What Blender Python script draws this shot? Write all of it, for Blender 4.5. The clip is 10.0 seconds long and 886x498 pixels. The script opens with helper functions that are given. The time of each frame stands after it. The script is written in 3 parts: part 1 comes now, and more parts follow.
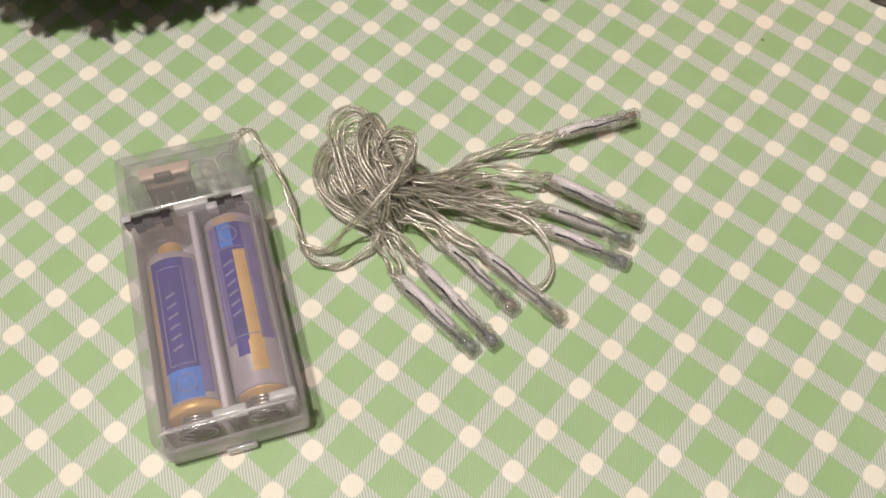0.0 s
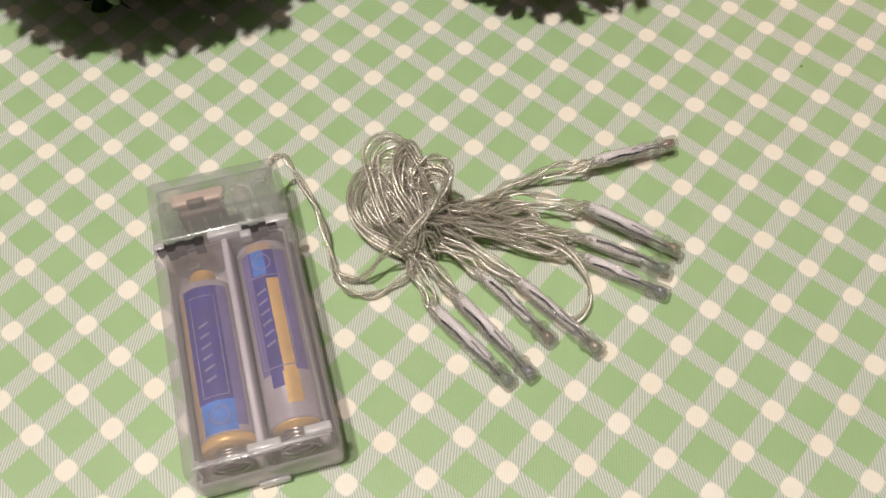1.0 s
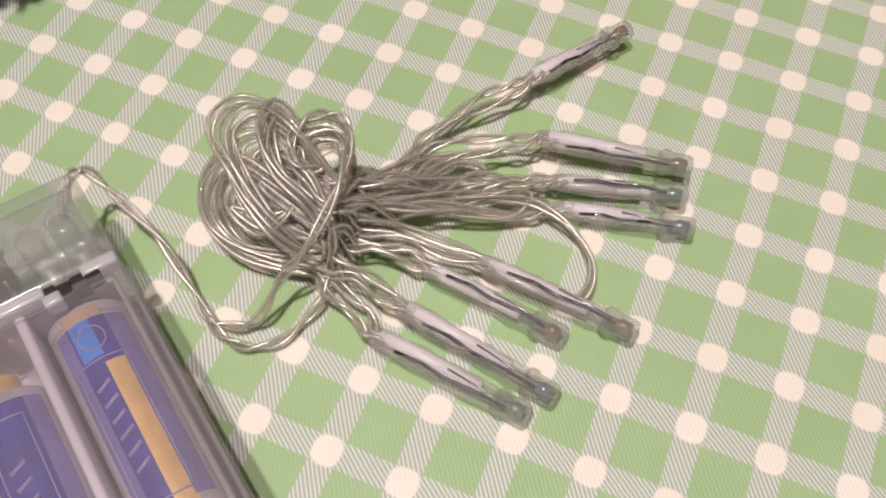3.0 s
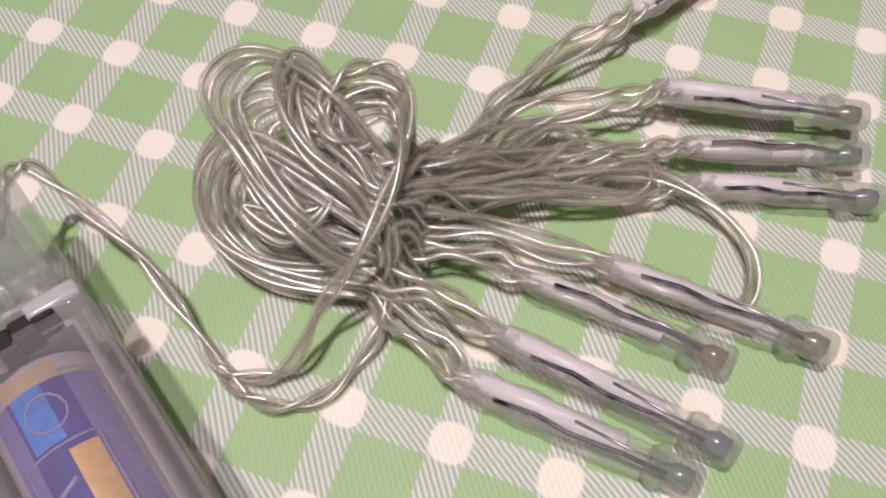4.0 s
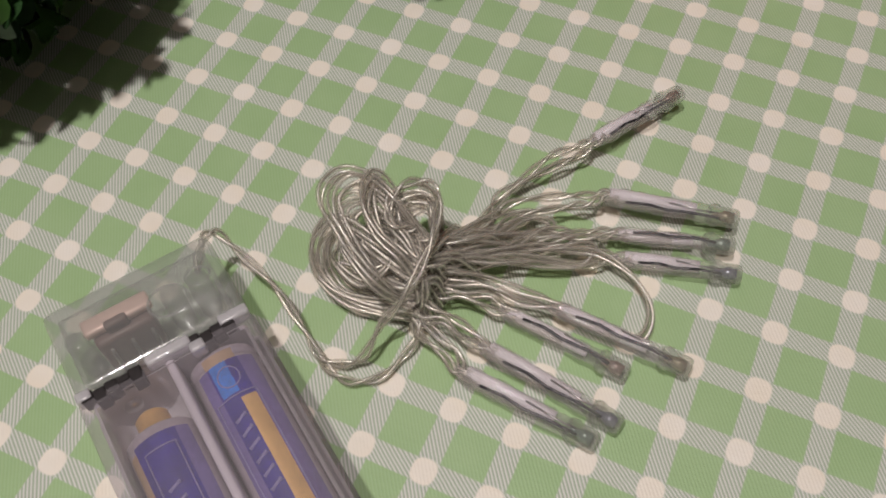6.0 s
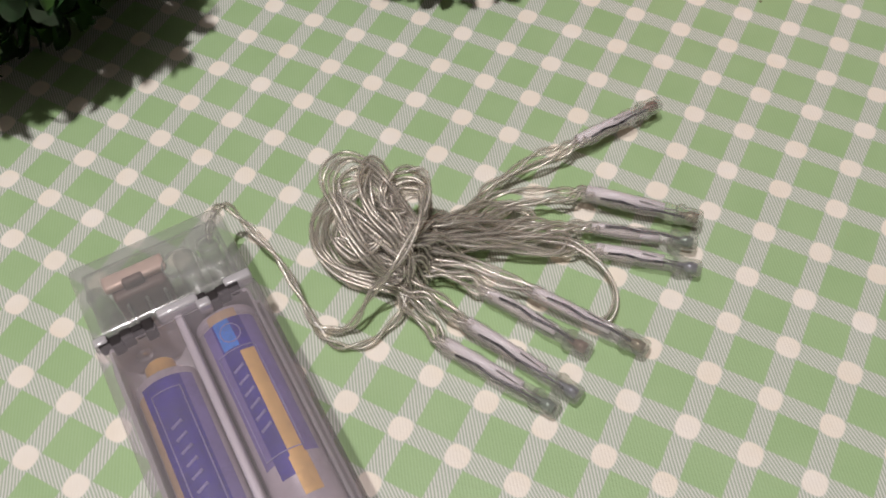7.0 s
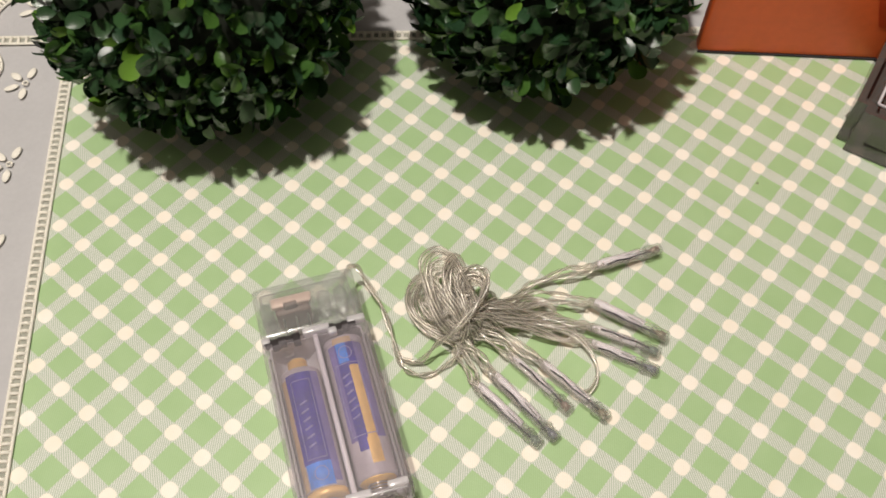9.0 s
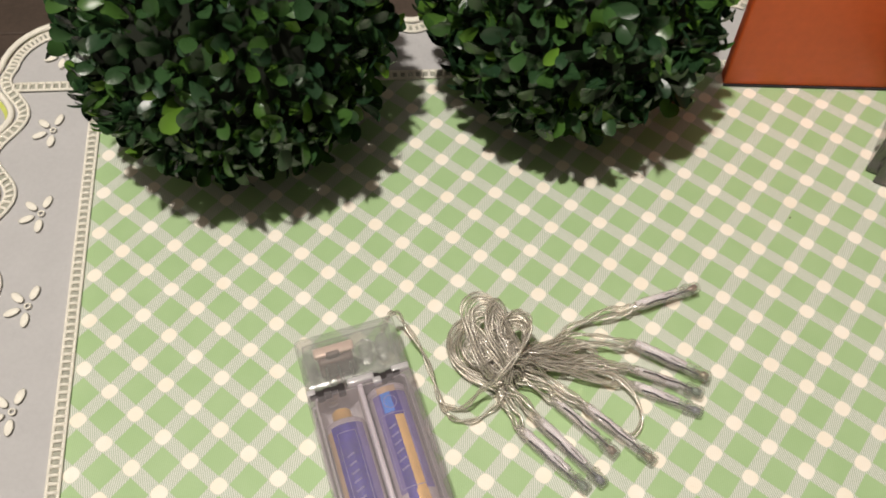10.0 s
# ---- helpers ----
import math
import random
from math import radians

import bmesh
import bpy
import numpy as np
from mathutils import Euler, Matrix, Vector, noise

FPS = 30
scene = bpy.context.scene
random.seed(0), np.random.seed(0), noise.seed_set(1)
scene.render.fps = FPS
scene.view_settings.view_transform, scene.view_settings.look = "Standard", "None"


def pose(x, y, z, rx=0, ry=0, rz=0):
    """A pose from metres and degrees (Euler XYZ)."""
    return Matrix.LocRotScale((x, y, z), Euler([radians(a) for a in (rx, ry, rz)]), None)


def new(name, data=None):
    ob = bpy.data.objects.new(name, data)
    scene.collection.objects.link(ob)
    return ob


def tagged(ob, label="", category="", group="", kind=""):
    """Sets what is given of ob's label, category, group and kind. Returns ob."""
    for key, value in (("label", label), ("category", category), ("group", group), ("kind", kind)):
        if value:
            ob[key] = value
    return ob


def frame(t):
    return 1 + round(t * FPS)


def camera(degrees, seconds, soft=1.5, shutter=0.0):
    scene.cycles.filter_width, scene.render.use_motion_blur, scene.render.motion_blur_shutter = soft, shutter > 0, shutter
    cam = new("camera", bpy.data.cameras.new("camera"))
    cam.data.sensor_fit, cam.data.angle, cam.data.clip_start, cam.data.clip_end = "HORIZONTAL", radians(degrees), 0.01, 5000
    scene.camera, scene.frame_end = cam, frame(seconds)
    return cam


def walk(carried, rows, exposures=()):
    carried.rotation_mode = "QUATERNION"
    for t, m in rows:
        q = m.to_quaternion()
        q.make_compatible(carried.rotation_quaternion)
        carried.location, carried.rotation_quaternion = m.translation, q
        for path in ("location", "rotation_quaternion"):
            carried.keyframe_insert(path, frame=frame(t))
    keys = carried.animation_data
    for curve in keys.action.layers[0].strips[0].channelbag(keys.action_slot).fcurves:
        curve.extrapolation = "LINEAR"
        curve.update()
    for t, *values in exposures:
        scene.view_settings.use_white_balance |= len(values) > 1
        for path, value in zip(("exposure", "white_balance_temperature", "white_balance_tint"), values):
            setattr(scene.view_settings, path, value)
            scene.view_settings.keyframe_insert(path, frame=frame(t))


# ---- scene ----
cam = camera(51.5, 10.0, soft=1.8)
ROWS = [
    (0.0, -0.0236, -0.1595, 0.2354, 29.23, 0.07, -0.95),
    (0.5, -0.0247, -0.1586, 0.2357, 29.52, 0.73, -1.21),
    (1.0, -0.0305, -0.1532, 0.2340, 30.02, 0.45, -0.22),
    (1.5, -0.0297, -0.1452, 0.2295, 30.66, 0.13, -0.85),
    (2.0, -0.0293, -0.1419, 0.2249, 30.08, -0.56, -2.43),
    (3.5, -0.0546, -0.0925, 0.1230, 30.95, -1.06, -22.22),
    (4.0, -0.0545, -0.0814, 0.1117, 31.41, -0.16, -21.50),
    (4.5, -0.0551, -0.0777, 0.1133, 29.76, 0.15, -21.61),
    (5.0, -0.0557, -0.0818, 0.1235, 31.04, 0.49, -21.84),
    (5.5, -0.0550, -0.0923, 0.1678, 29.11, 1.29, -20.68),
    (6.0, -0.0552, -0.1155, 0.1849, 31.24, 2.10, -16.74),
    (7.5, -0.0517, -0.1357, 0.2013, 32.44, 1.49, -13.55),
    (8.0, -0.0528, -0.1397, 0.2045, 32.31, 1.47, -12.30),
    (8.5, -0.0484, -0.1665, 0.2659, 32.42, 0.19, -4.62),
    (9.0, -0.0522, -0.1738, 0.3088, 32.29, -0.40, -1.47),
    (9.5, -0.0796, -0.1717, 0.3121, 33.95, -0.60, -1.12),
    (10.0, -0.0698, -0.1616, 0.3157, 32.86, -0.22, -2.72),
]
walk(cam, [(t, pose(*r)) for t, *r in ROWS], [(0.0, -0.08, 6800, 8), (2.2, -0.03, 6800, 12), (3.5, 0.0, 6500, 20), (4.5, -0.08, 6350, 19), (5.0, -0.08, 6500, 14), (5.5, -0.47, 6500, 13), (6.0, -0.5, 6500, 14), (7.5, -0.2, 6300, 14), (8.0, -0.27, 6400, 15), (8.5, 0.05, 6800, 11), (10.0, 0.08, 6900, 8)])

# ---- light ----
LAMP = Vector((-0.27, -0.17, 1.45))
world = bpy.data.worlds.new("room_air")
scene.world = world
world.use_nodes = True
world.node_tree.nodes["Background"].inputs[0].default_value = (0.5, 0.46, 0.42, 1)
world.node_tree.nodes["Background"].inputs[1].default_value = 0.03
lamp_data = bpy.data.lights.new("ceiling_bulb", "POINT")
lamp_data.energy, lamp_data.shadow_soft_size, lamp_data.color = 74, 0.03, (1.0, 0.955, 0.93)
bulb_light = new("ceiling_bulb_light", lamp_data)
bulb_light.matrix_world = Matrix.Translation(LAMP)


# ---- materials ----
def mat(name):
    m = bpy.data.materials.new(name)
    m.use_nodes = True
    return m, m.node_tree.nodes, m.node_tree.links, m.node_tree.nodes["Principled BSDF"]


def rgba(c):
    return (c[0], c[1], c[2], 1.0)


def plain(name, color, rough=0.5, metal=0.0, vary=0.12, scale=80.0, bump=0.0, coat=0.0, spec=0.5, trans=0.0, alpha=1.0):
    """A surface whose colour and gloss vary at two scales, with fine relief."""
    m, n, l, p = mat(name)
    co = n.new("ShaderNodeTexCoord")
    big, fine = n.new("ShaderNodeTexNoise"), n.new("ShaderNodeTexNoise")
    big.inputs["Scale"].default_value, fine.inputs["Scale"].default_value = scale, scale * 9
    big.inputs["Detail"].default_value = fine.inputs["Detail"].default_value = 3
    add = n.new("ShaderNodeMath")
    add.operation = "ADD"
    l.new(co.outputs["Object"], big.inputs["Vector"])
    l.new(co.outputs["Object"], fine.inputs["Vector"])
    l.new(big.outputs["Fac"], add.inputs[0])
    l.new(fine.outputs["Fac"], add.inputs[1])
    ramp = n.new("ShaderNodeMapRange")
    ramp.inputs["From Min"].default_value, ramp.inputs["From Max"].default_value = 0.6, 1.4
    ramp.inputs["To Min"].default_value, ramp.inputs["To Max"].default_value = 1 - vary, 1 + vary
    l.new(add.outputs[0], ramp.inputs["Value"])
    mul = n.new("ShaderNodeVectorMath")
    mul.operation = "SCALE"
    mul.inputs[0].default_value = color
    l.new(ramp.outputs[0], mul.inputs["Scale"])
    l.new(mul.outputs[0], p.inputs["Base Color"])
    p.inputs["Roughness"].default_value, p.inputs["Metallic"].default_value = rough, metal
    p.inputs["Coat Weight"].default_value, p.inputs["Specular IOR Level"].default_value = coat, spec
    p.inputs["Transmission Weight"].default_value, p.inputs["Alpha"].default_value = trans, alpha
    if bump:
        b = n.new("ShaderNodeBump")
        b.inputs["Strength"].default_value, b.inputs["Distance"].default_value = bump, 0.0006
        l.new(fine.outputs["Fac"], b.inputs["Height"])
        l.new(b.outputs[0], p.inputs["Normal"])
    return m


def see_through(name, color, clear, rough=0.25, tint=(1, 1, 1), vary=0.1, scale=150.0, gloss=0.05, relief=0.1, least=0.05, metal=0.0):
    """Thin translucent plastic: part lets light straight through, part is milky, under a glossy skin."""
    m = plain(name, color, rough, metal, vary, scale, relief)
    n, l = m.node_tree.nodes, m.node_tree.links
    mix, hole = n.new("ShaderNodeMixShader"), n.new("ShaderNodeBsdfTransparent")
    hole.inputs[0].default_value = rgba(tint)
    mix.inputs[0].default_value = clear
    l.new(n["Principled BSDF"].outputs[0], mix.inputs[1])
    l.new(hole.outputs[0], mix.inputs[2])
    skin, shine, edge = n.new("ShaderNodeMixShader"), n.new("ShaderNodeBsdfGlossy"), n.new("ShaderNodeLayerWeight")
    shine.inputs["Roughness"].default_value = gloss
    power, span = n.new("ShaderNodeMath"), n.new("ShaderNodeMapRange")
    power.operation, power.inputs[1].default_value = "POWER", 4.0
    span.inputs["To Min"].default_value, span.inputs["To Max"].default_value = least, 0.45
    l.new(edge.outputs["Facing"], power.inputs[0])
    l.new(power.outputs[0], span.inputs["Value"])
    for k in n:
        if k.type == "BUMP":
            l.new(k.outputs[0], shine.inputs["Normal"])
            l.new(k.outputs[0], edge.inputs["Normal"])
    l.new(span.outputs[0], skin.inputs[0])
    l.new(mix.outputs[0], skin.inputs[1])
    l.new(shine.outputs[0], skin.inputs[2])
    l.new(skin.outputs[0], n["Material Output"].inputs["Surface"])
    return m


UNIT, ASPECT, TWIST = 0.0145, 1.02, radians(-41.0)


def gingham():
    """Woven check: green fields, hatched pale bands, white squares where bands cross."""
    m, n, l, p = mat("green_gingham_cloth")
    co = n.new("ShaderNodeTexCoord")

    def math(op, a, b=None, c=None):
        k = n.new("ShaderNodeMath")
        k.operation = op
        for i, v in enumerate((a, b, c)):
            if v is None:
                continue
            if isinstance(v, (int, float)):
                k.inputs[i].default_value = v
            else:
                l.new(v, k.inputs[i])
        return k.outputs[0]

    wob = n.new("ShaderNodeTexNoise")
    wob.inputs["Scale"].default_value, wob.inputs["Detail"].default_value = 25, 6
    l.new(co.outputs["Object"], wob.inputs["Vector"])
    sub = n.new("ShaderNodeVectorMath")
    sub.operation = "SUBTRACT"
    l.new(wob.outputs["Color"], sub.inputs[0])
    sub.inputs[1].default_value = (0.5, 0.5, 0.5)
    mad = n.new("ShaderNodeVectorMath")
    mad.operation = "MULTIPLY_ADD"
    l.new(sub.outputs[0], mad.inputs[0])
    mad.inputs[1].default_value = (0.0021, 0.0021, 0)
    l.new(co.outputs["Object"], mad.inputs[2])
    sep = n.new("ShaderNodeSeparateXYZ")
    l.new(mad.outputs[0], sep.inputs[0])
    x, y = sep.outputs[0], sep.outputs[1]
    c, s = math_cos, math_sin
    u = math("MULTIPLY_ADD", x, c / UNIT, math("MULTIPLY", y, s / UNIT))
    v = math("MULTIPLY_ADD", x, -s / UNIT / ASPECT, math("MULTIPLY", y, c / UNIT / ASPECT))

    def band(w):
        d = math("PINGPONG", w, 0.5)
        k = n.new("ShaderNodeMapRange")
        k.interpolation_type = "SMOOTHSTEP"
        k.inputs["From Min"].default_value, k.inputs["From Max"].default_value = 0.155, 0.185
        k.inputs["To Min"].default_value, k.inputs["To Max"].default_value = 1, 0
        l.new(d, k.inputs["Value"])
        return k.outputs[0]

    bu, bv = band(u), band(v)
    du, dv = math("PINGPONG", u, 0.5), math("PINGPONG", v, 0.5)
    dist = math("POWER", math("ADD", math("POWER", du, 2.7), math("POWER", dv, 2.7)), 1 / 2.7)
    edge = n.new("ShaderNodeMapRange")
    edge.interpolation_type = "SMOOTHSTEP"
    edge.inputs["From Min"].default_value, edge.inputs["From Max"].default_value = 0.168, 0.212
    edge.inputs["To Min"].default_value, edge.inputs["To Max"].default_value = 1, 0
    l.new(dist, edge.inputs["Value"])
    both = edge.outputs[0]
    # twill: fine lines, a different slant in each set of bands
    twill_a = math("MULTIPLY_ADD", math("SINE", math("MULTIPLY", math("MULTIPLY_ADD", u, 1.0, math("MULTIPLY", v, 0.72)), 100.0)), 0.48, 0.5)
    twill_b = math("MULTIPLY_ADD", math("SINE", math("MULTIPLY", math("MULTIPLY_ADD", u, 0.72, v), 100.0)), 0.48, 0.5)

    def mixc(f, a, b):
        k = n.new("ShaderNodeMix")
        k.data_type = "RGBA"
        for q, val in ((0, f), (6, a), (7, b)):
            if isinstance(val, (tuple, float, int)):
                k.inputs[q].default_value = rgba(val) if isinstance(val, tuple) else val
            else:
                l.new(val, k.inputs[q])
        return k.outputs[2]

    fade = n.new("ShaderNodeTexNoise")
    fade.inputs["Scale"].default_value, fade.inputs["Detail"].default_value = 60, 4
    l.new(co.outputs["Object"], fade.inputs["Vector"])
    green = mixc(fade.outputs["Fac"], (0.31, 0.48, 0.21), (0.41, 0.57, 0.3))
    green = mixc(math("MULTIPLY", twill_a, 0.14), green, (0.6, 0.72, 0.5))
    pale_a = mixc(math("MULTIPLY_ADD", twill_a, 0.9, 0.05), (0.77, 0.76, 0.72), (0.36, 0.44, 0.30))
    pale_b = mixc(math("MULTIPLY_ADD", twill_b, 0.9, 0.05), (0.77, 0.76, 0.72), (0.36, 0.44, 0.30))
    colour = mixc(bu, green, pale_a)
    colour = mixc(bv, colour, pale_b)
    cream = mixc(fade.outputs["Fac"], (0.88, 0.77, 0.60), (0.97, 0.93, 0.87))
    colour = mixc(both, colour, cream)
    # a few specks of dirt
    vor = n.new("ShaderNodeTexVoronoi")
    vor.inputs["Scale"].default_value = 22
    l.new(co.outputs["Object"], vor.inputs["Vector"])
    spot = math("LESS_THAN", vor.outputs["Distance"], 0.014)
    colour = mixc(math("MULTIPLY", spot, 0.7), colour, (0.1, 0.07, 0.04))
    l.new(colour, p.inputs["Base Color"])
    p.inputs["Roughness"].default_value, p.inputs["Specular IOR Level"].default_value = 0.42, 0.45
    weave = n.new("ShaderNodeTexNoise")
    weave.inputs["Scale"].default_value = 1500
    l.new(co.outputs["Object"], weave.inputs["Vector"])
    bump = n.new("ShaderNodeBump")
    bump.inputs["Strength"].default_value, bump.inputs["Distance"].default_value = 0.25, 0.0003
    l.new(math("ADD", math("MULTIPLY", twill_a, 0.5), weave.outputs["Fac"]), bump.inputs["Height"])
    l.new(bump.outputs[0], p.inputs["Normal"])
    return m


math_cos, math_sin = math.cos(TWIST), math.sin(TWIST)
M_CLOTH = gingham()
M_LACE = plain("white_lace_cotton", (0.48, 0.47, 0.47), 0.75, vary=0.05, scale=60, bump=0.3)
M_THREAD = plain("cream_thread", (0.86, 0.82, 0.72), 0.7, vary=0.08, scale=300, bump=0.4)
M_GAP_SHADE = plain("eyelet_shade_cloth", (0.36, 0.36, 0.3), 0.8)
M_LIME = plain("lime_trim", (0.55, 0.6, 0.14), 0.7, bump=0.3)
M_WALL = plain("cream_wall_paint", (0.15, 0.135, 0.12), 0.8, scale=4, vary=0.05)
M_FLOOR = plain("brown_floor_wood", (0.2, 0.15, 0.12), 0.5, scale=12, vary=0.2, bump=0.2)
M_TABLE = plain("brown_table_wood", (0.24, 0.15, 0.09), 0.5, scale=12, vary=0.2)
M_BLUE = plain("navy_fabric", (0.02, 0.035, 0.12), 0.85, scale=60, bump=0.4)
M_WIRE = see_through("clear_wire_plastic", (0.84, 0.79, 0.72), 0.84, 0.25, (0.965, 0.95, 0.915), vary=0.3, scale=260.0, gloss=0.13, relief=0.35, least=0.16)
M_STRAND = plain("silvery_wire_strand", (0.84, 0.79, 0.71), 0.3, metal=0.75, vary=0.35, scale=400)
M_SLEEVE = see_through("clear_sleeve_plastic", (0.96, 0.92, 0.92), 0.87, 0.2, (0.99, 0.98, 0.98), scale=160.0, gloss=0.07, relief=1.0, least=0.10)
M_CORE = plain("lilac_insulation", (0.90, 0.84, 0.86), 0.35, vary=0.12, scale=250)
M_LEAD = plain("dark_lead", (0.03, 0.028, 0.03), 0.35, metal=0.6)
M_TIP = see_through("clear_lamp_epoxy", (0.86, 0.86, 0.8), 0.84, 0.1, (0.95, 0.96, 0.93), scale=260.0, gloss=0.05, relief=1.0, least=0.18)
M_CASE = see_through("clear_case_plastic", (0.66, 0.66, 0.64), 0.78, 0.2, (0.95, 0.96, 0.94), gloss=0.07, least=0.07)
M_TRAY = see_through("shaded_tray_plastic", (0.74, 0.69, 0.71), 0.45, 0.3, (0.92, 0.91, 0.9), gloss=0.1)
M_TROUGH = see_through("milky_trough_plastic", (0.80, 0.75, 0.77), 0.5, 0.35, (0.96, 0.95, 0.95), gloss=0.15)
M_LID = see_through("frosted_lid_plastic", (0.70, 0.64, 0.67), 0.82, 0.4, (0.97, 0.95, 0.98), gloss=0.14, least=0.035)
M_RIB = plain("milky_plastic", (0.66, 0.61, 0.63), 0.4, vary=0.06)
M_LUG = see_through("white_plastic_lug", (0.85, 0.82, 0.84), 0.42, 0.25, gloss=0.1, least=0.08)
M_STEEL = plain("contact_steel", (0.5, 0.48, 0.46), 0.3, metal=1.0)
M_DARK = plain("dark_contact", (0.035, 0.03, 0.03), 0.7, spec=0.2)
M_COPPER = plain("brown_switch_body", (0.16, 0.09, 0.075), 0.45)
M_PURPLE = plain("purple_battery_label", (0.026, 0.012, 0.26), 0.35, metal=0.1, vary=0.4, scale=160, coat=0.3)
M_AZURE = plain("azure_battery_label", (0.03, 0.20, 0.68), 0.35, metal=0.1, vary=0.45, scale=150, coat=0.3)
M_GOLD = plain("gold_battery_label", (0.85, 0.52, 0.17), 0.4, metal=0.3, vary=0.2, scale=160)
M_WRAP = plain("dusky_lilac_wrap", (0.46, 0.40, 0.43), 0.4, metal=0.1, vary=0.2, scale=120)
# label purple greyed by the frosted lid's haze, mixed into the colour
M_HAZED = plain("hazed_purple_label", (0.17, 0.13, 0.36), 0.4, metal=0.1, vary=0.3, scale=160)
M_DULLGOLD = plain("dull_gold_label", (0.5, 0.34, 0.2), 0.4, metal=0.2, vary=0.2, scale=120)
M_PINK = plain("pink_slider", (0.85, 0.6, 0.52), 0.35, metal=0.2)
M_INK = plain("pale_label_print", (0.30, 0.27, 0.52), 0.4)
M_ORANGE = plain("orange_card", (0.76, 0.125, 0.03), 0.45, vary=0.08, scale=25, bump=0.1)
# the same card in shade: the darkening is put into the colour
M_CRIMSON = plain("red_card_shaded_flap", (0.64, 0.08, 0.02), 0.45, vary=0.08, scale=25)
M_GLASS = see_through("smoky_glass", (0.12, 0.11, 0.1), 0.3, 0.06, (0.6, 0.57, 0.53), least=0.06)
M_AMBER = plain("amber_sweets", (0.5, 0.24, 0.05), 0.3, vary=0.4, scale=90, coat=0.5)
M_LEAF_SHADE = plain("leaf_gap_shade", (0.012, 0.016, 0.008), 0.9)
M_DIES = [plain("tinted_die", c, 0.25, metal=0.3) for c in ((0.38, 0.26, 0.22), (0.38, 0.31, 0.22), (0.28, 0.34, 0.3), (0.28, 0.28, 0.35))]


def leaf_material():
    m, n, l, p = mat("boxwood_leaf")
    info, geo = n.new("ShaderNodeObjectInfo"), n.new("ShaderNodeNewGeometry")
    add = n.new("ShaderNodeMath")
    add.operation = "ADD"
    l.new(info.outputs["Random"], add.inputs[0])
    l.new(geo.outputs["Random Per Island"], add.inputs[1])
    fr = n.new("ShaderNodeMath")
    fr.operation = "FRACT"
    l.new(add.outputs[0], fr.inputs[0])
    ramp = n.new("ShaderNodeValToRGB")
    e = ramp.color_ramp.elements
    e[0].position, e[0].color = 0.0, (0.017, 0.044, 0.021, 1)
    e[1].position, e[1].color = 1.0, (0.13, 0.26, 0.03, 1)
    k = ramp.color_ramp.elements.new(0.6)
    k.color = (0.031, 0.077, 0.025, 1)
    k = ramp.color_ramp.elements.new(0.9)
    k.color = (0.055, 0.13, 0.022, 1)
    l.new(fr.outputs[0], ramp.inputs[0])
    l.new(ramp.outputs[0], p.inputs["Base Color"])
    p.inputs["Roughness"].default_value, p.inputs["Specular IOR Level"].default_value = 0.26, 0.7
    noise_tex = n.new("ShaderNodeTexNoise")
    noise_tex.inputs["Scale"].default_value = 400
    bump = n.new("ShaderNodeBump")
    bump.inputs["Strength"].default_value, bump.inputs["Distance"].default_value = 0.2, 0.0005
    l.new(noise_tex.outputs["Fac"], bump.inputs["Height"])
    l.new(bump.outputs[0], p.inputs["Normal"])
    return m


M_LEAF = leaf_material()


# ---- mesh helpers ----
def finish(bm, name, material, smooth=True):
    me = bpy.data.meshes.new(name)
    bmesh.ops.recalc_face_normals(bm, faces=bm.faces)
    bm.to_mesh(me)
    bm.free()
    me.materials.append(material)
    for f in me.polygons:
        f.use_smooth = smooth
    return me


def part(name, bm, material, parent, label="", smooth=True):
    ob = new(name, finish(bm, name, material, smooth))
    ob.parent = parent
    if label:
        tagged(ob, label)
    return ob


def thing(name, m, label, category, group="", kind=""):
    ob = new(name)
    ob.empty_display_size = 0.01
    ob.matrix_world = m
    return tagged(ob, label, category, group, kind)


def solo(name, bm, material, label, category, kind="", smooth=True, m=None):
    ob = new(name, finish(bm, name, material, smooth))
    if m is not None:
        ob.matrix_world = m
    return tagged(ob, label, category, "", kind)


def box(bm, x0, x1, y0, y1, z0, z1, bevel=0.0, seg=2, m=None):
    b = bmesh.new()
    bmesh.ops.create_cube(b, size=1)
    bmesh.ops.transform(b, verts=b.verts, matrix=Matrix.Translation(((x0 + x1) / 2, (y0 + y1) / 2, (z0 + z1) / 2)) @ Matrix.Diagonal((x1 - x0, y1 - y0, z1 - z0, 1)))
    if bevel:
        bmesh.ops.bevel(b, geom=b.edges[:], offset=bevel, segments=seg, affect="EDGES", profile=0.6)
    merge(bm, b, m)


def merge(bm, b, m=None):
    if m is not None:
        bmesh.ops.transform(b, verts=b.verts, matrix=m)
    me = bpy.data.meshes.new("tmp")
    b.to_mesh(me)
    b.free()
    bm.from_mesh(me)
    bpy.data.meshes.remove(me)


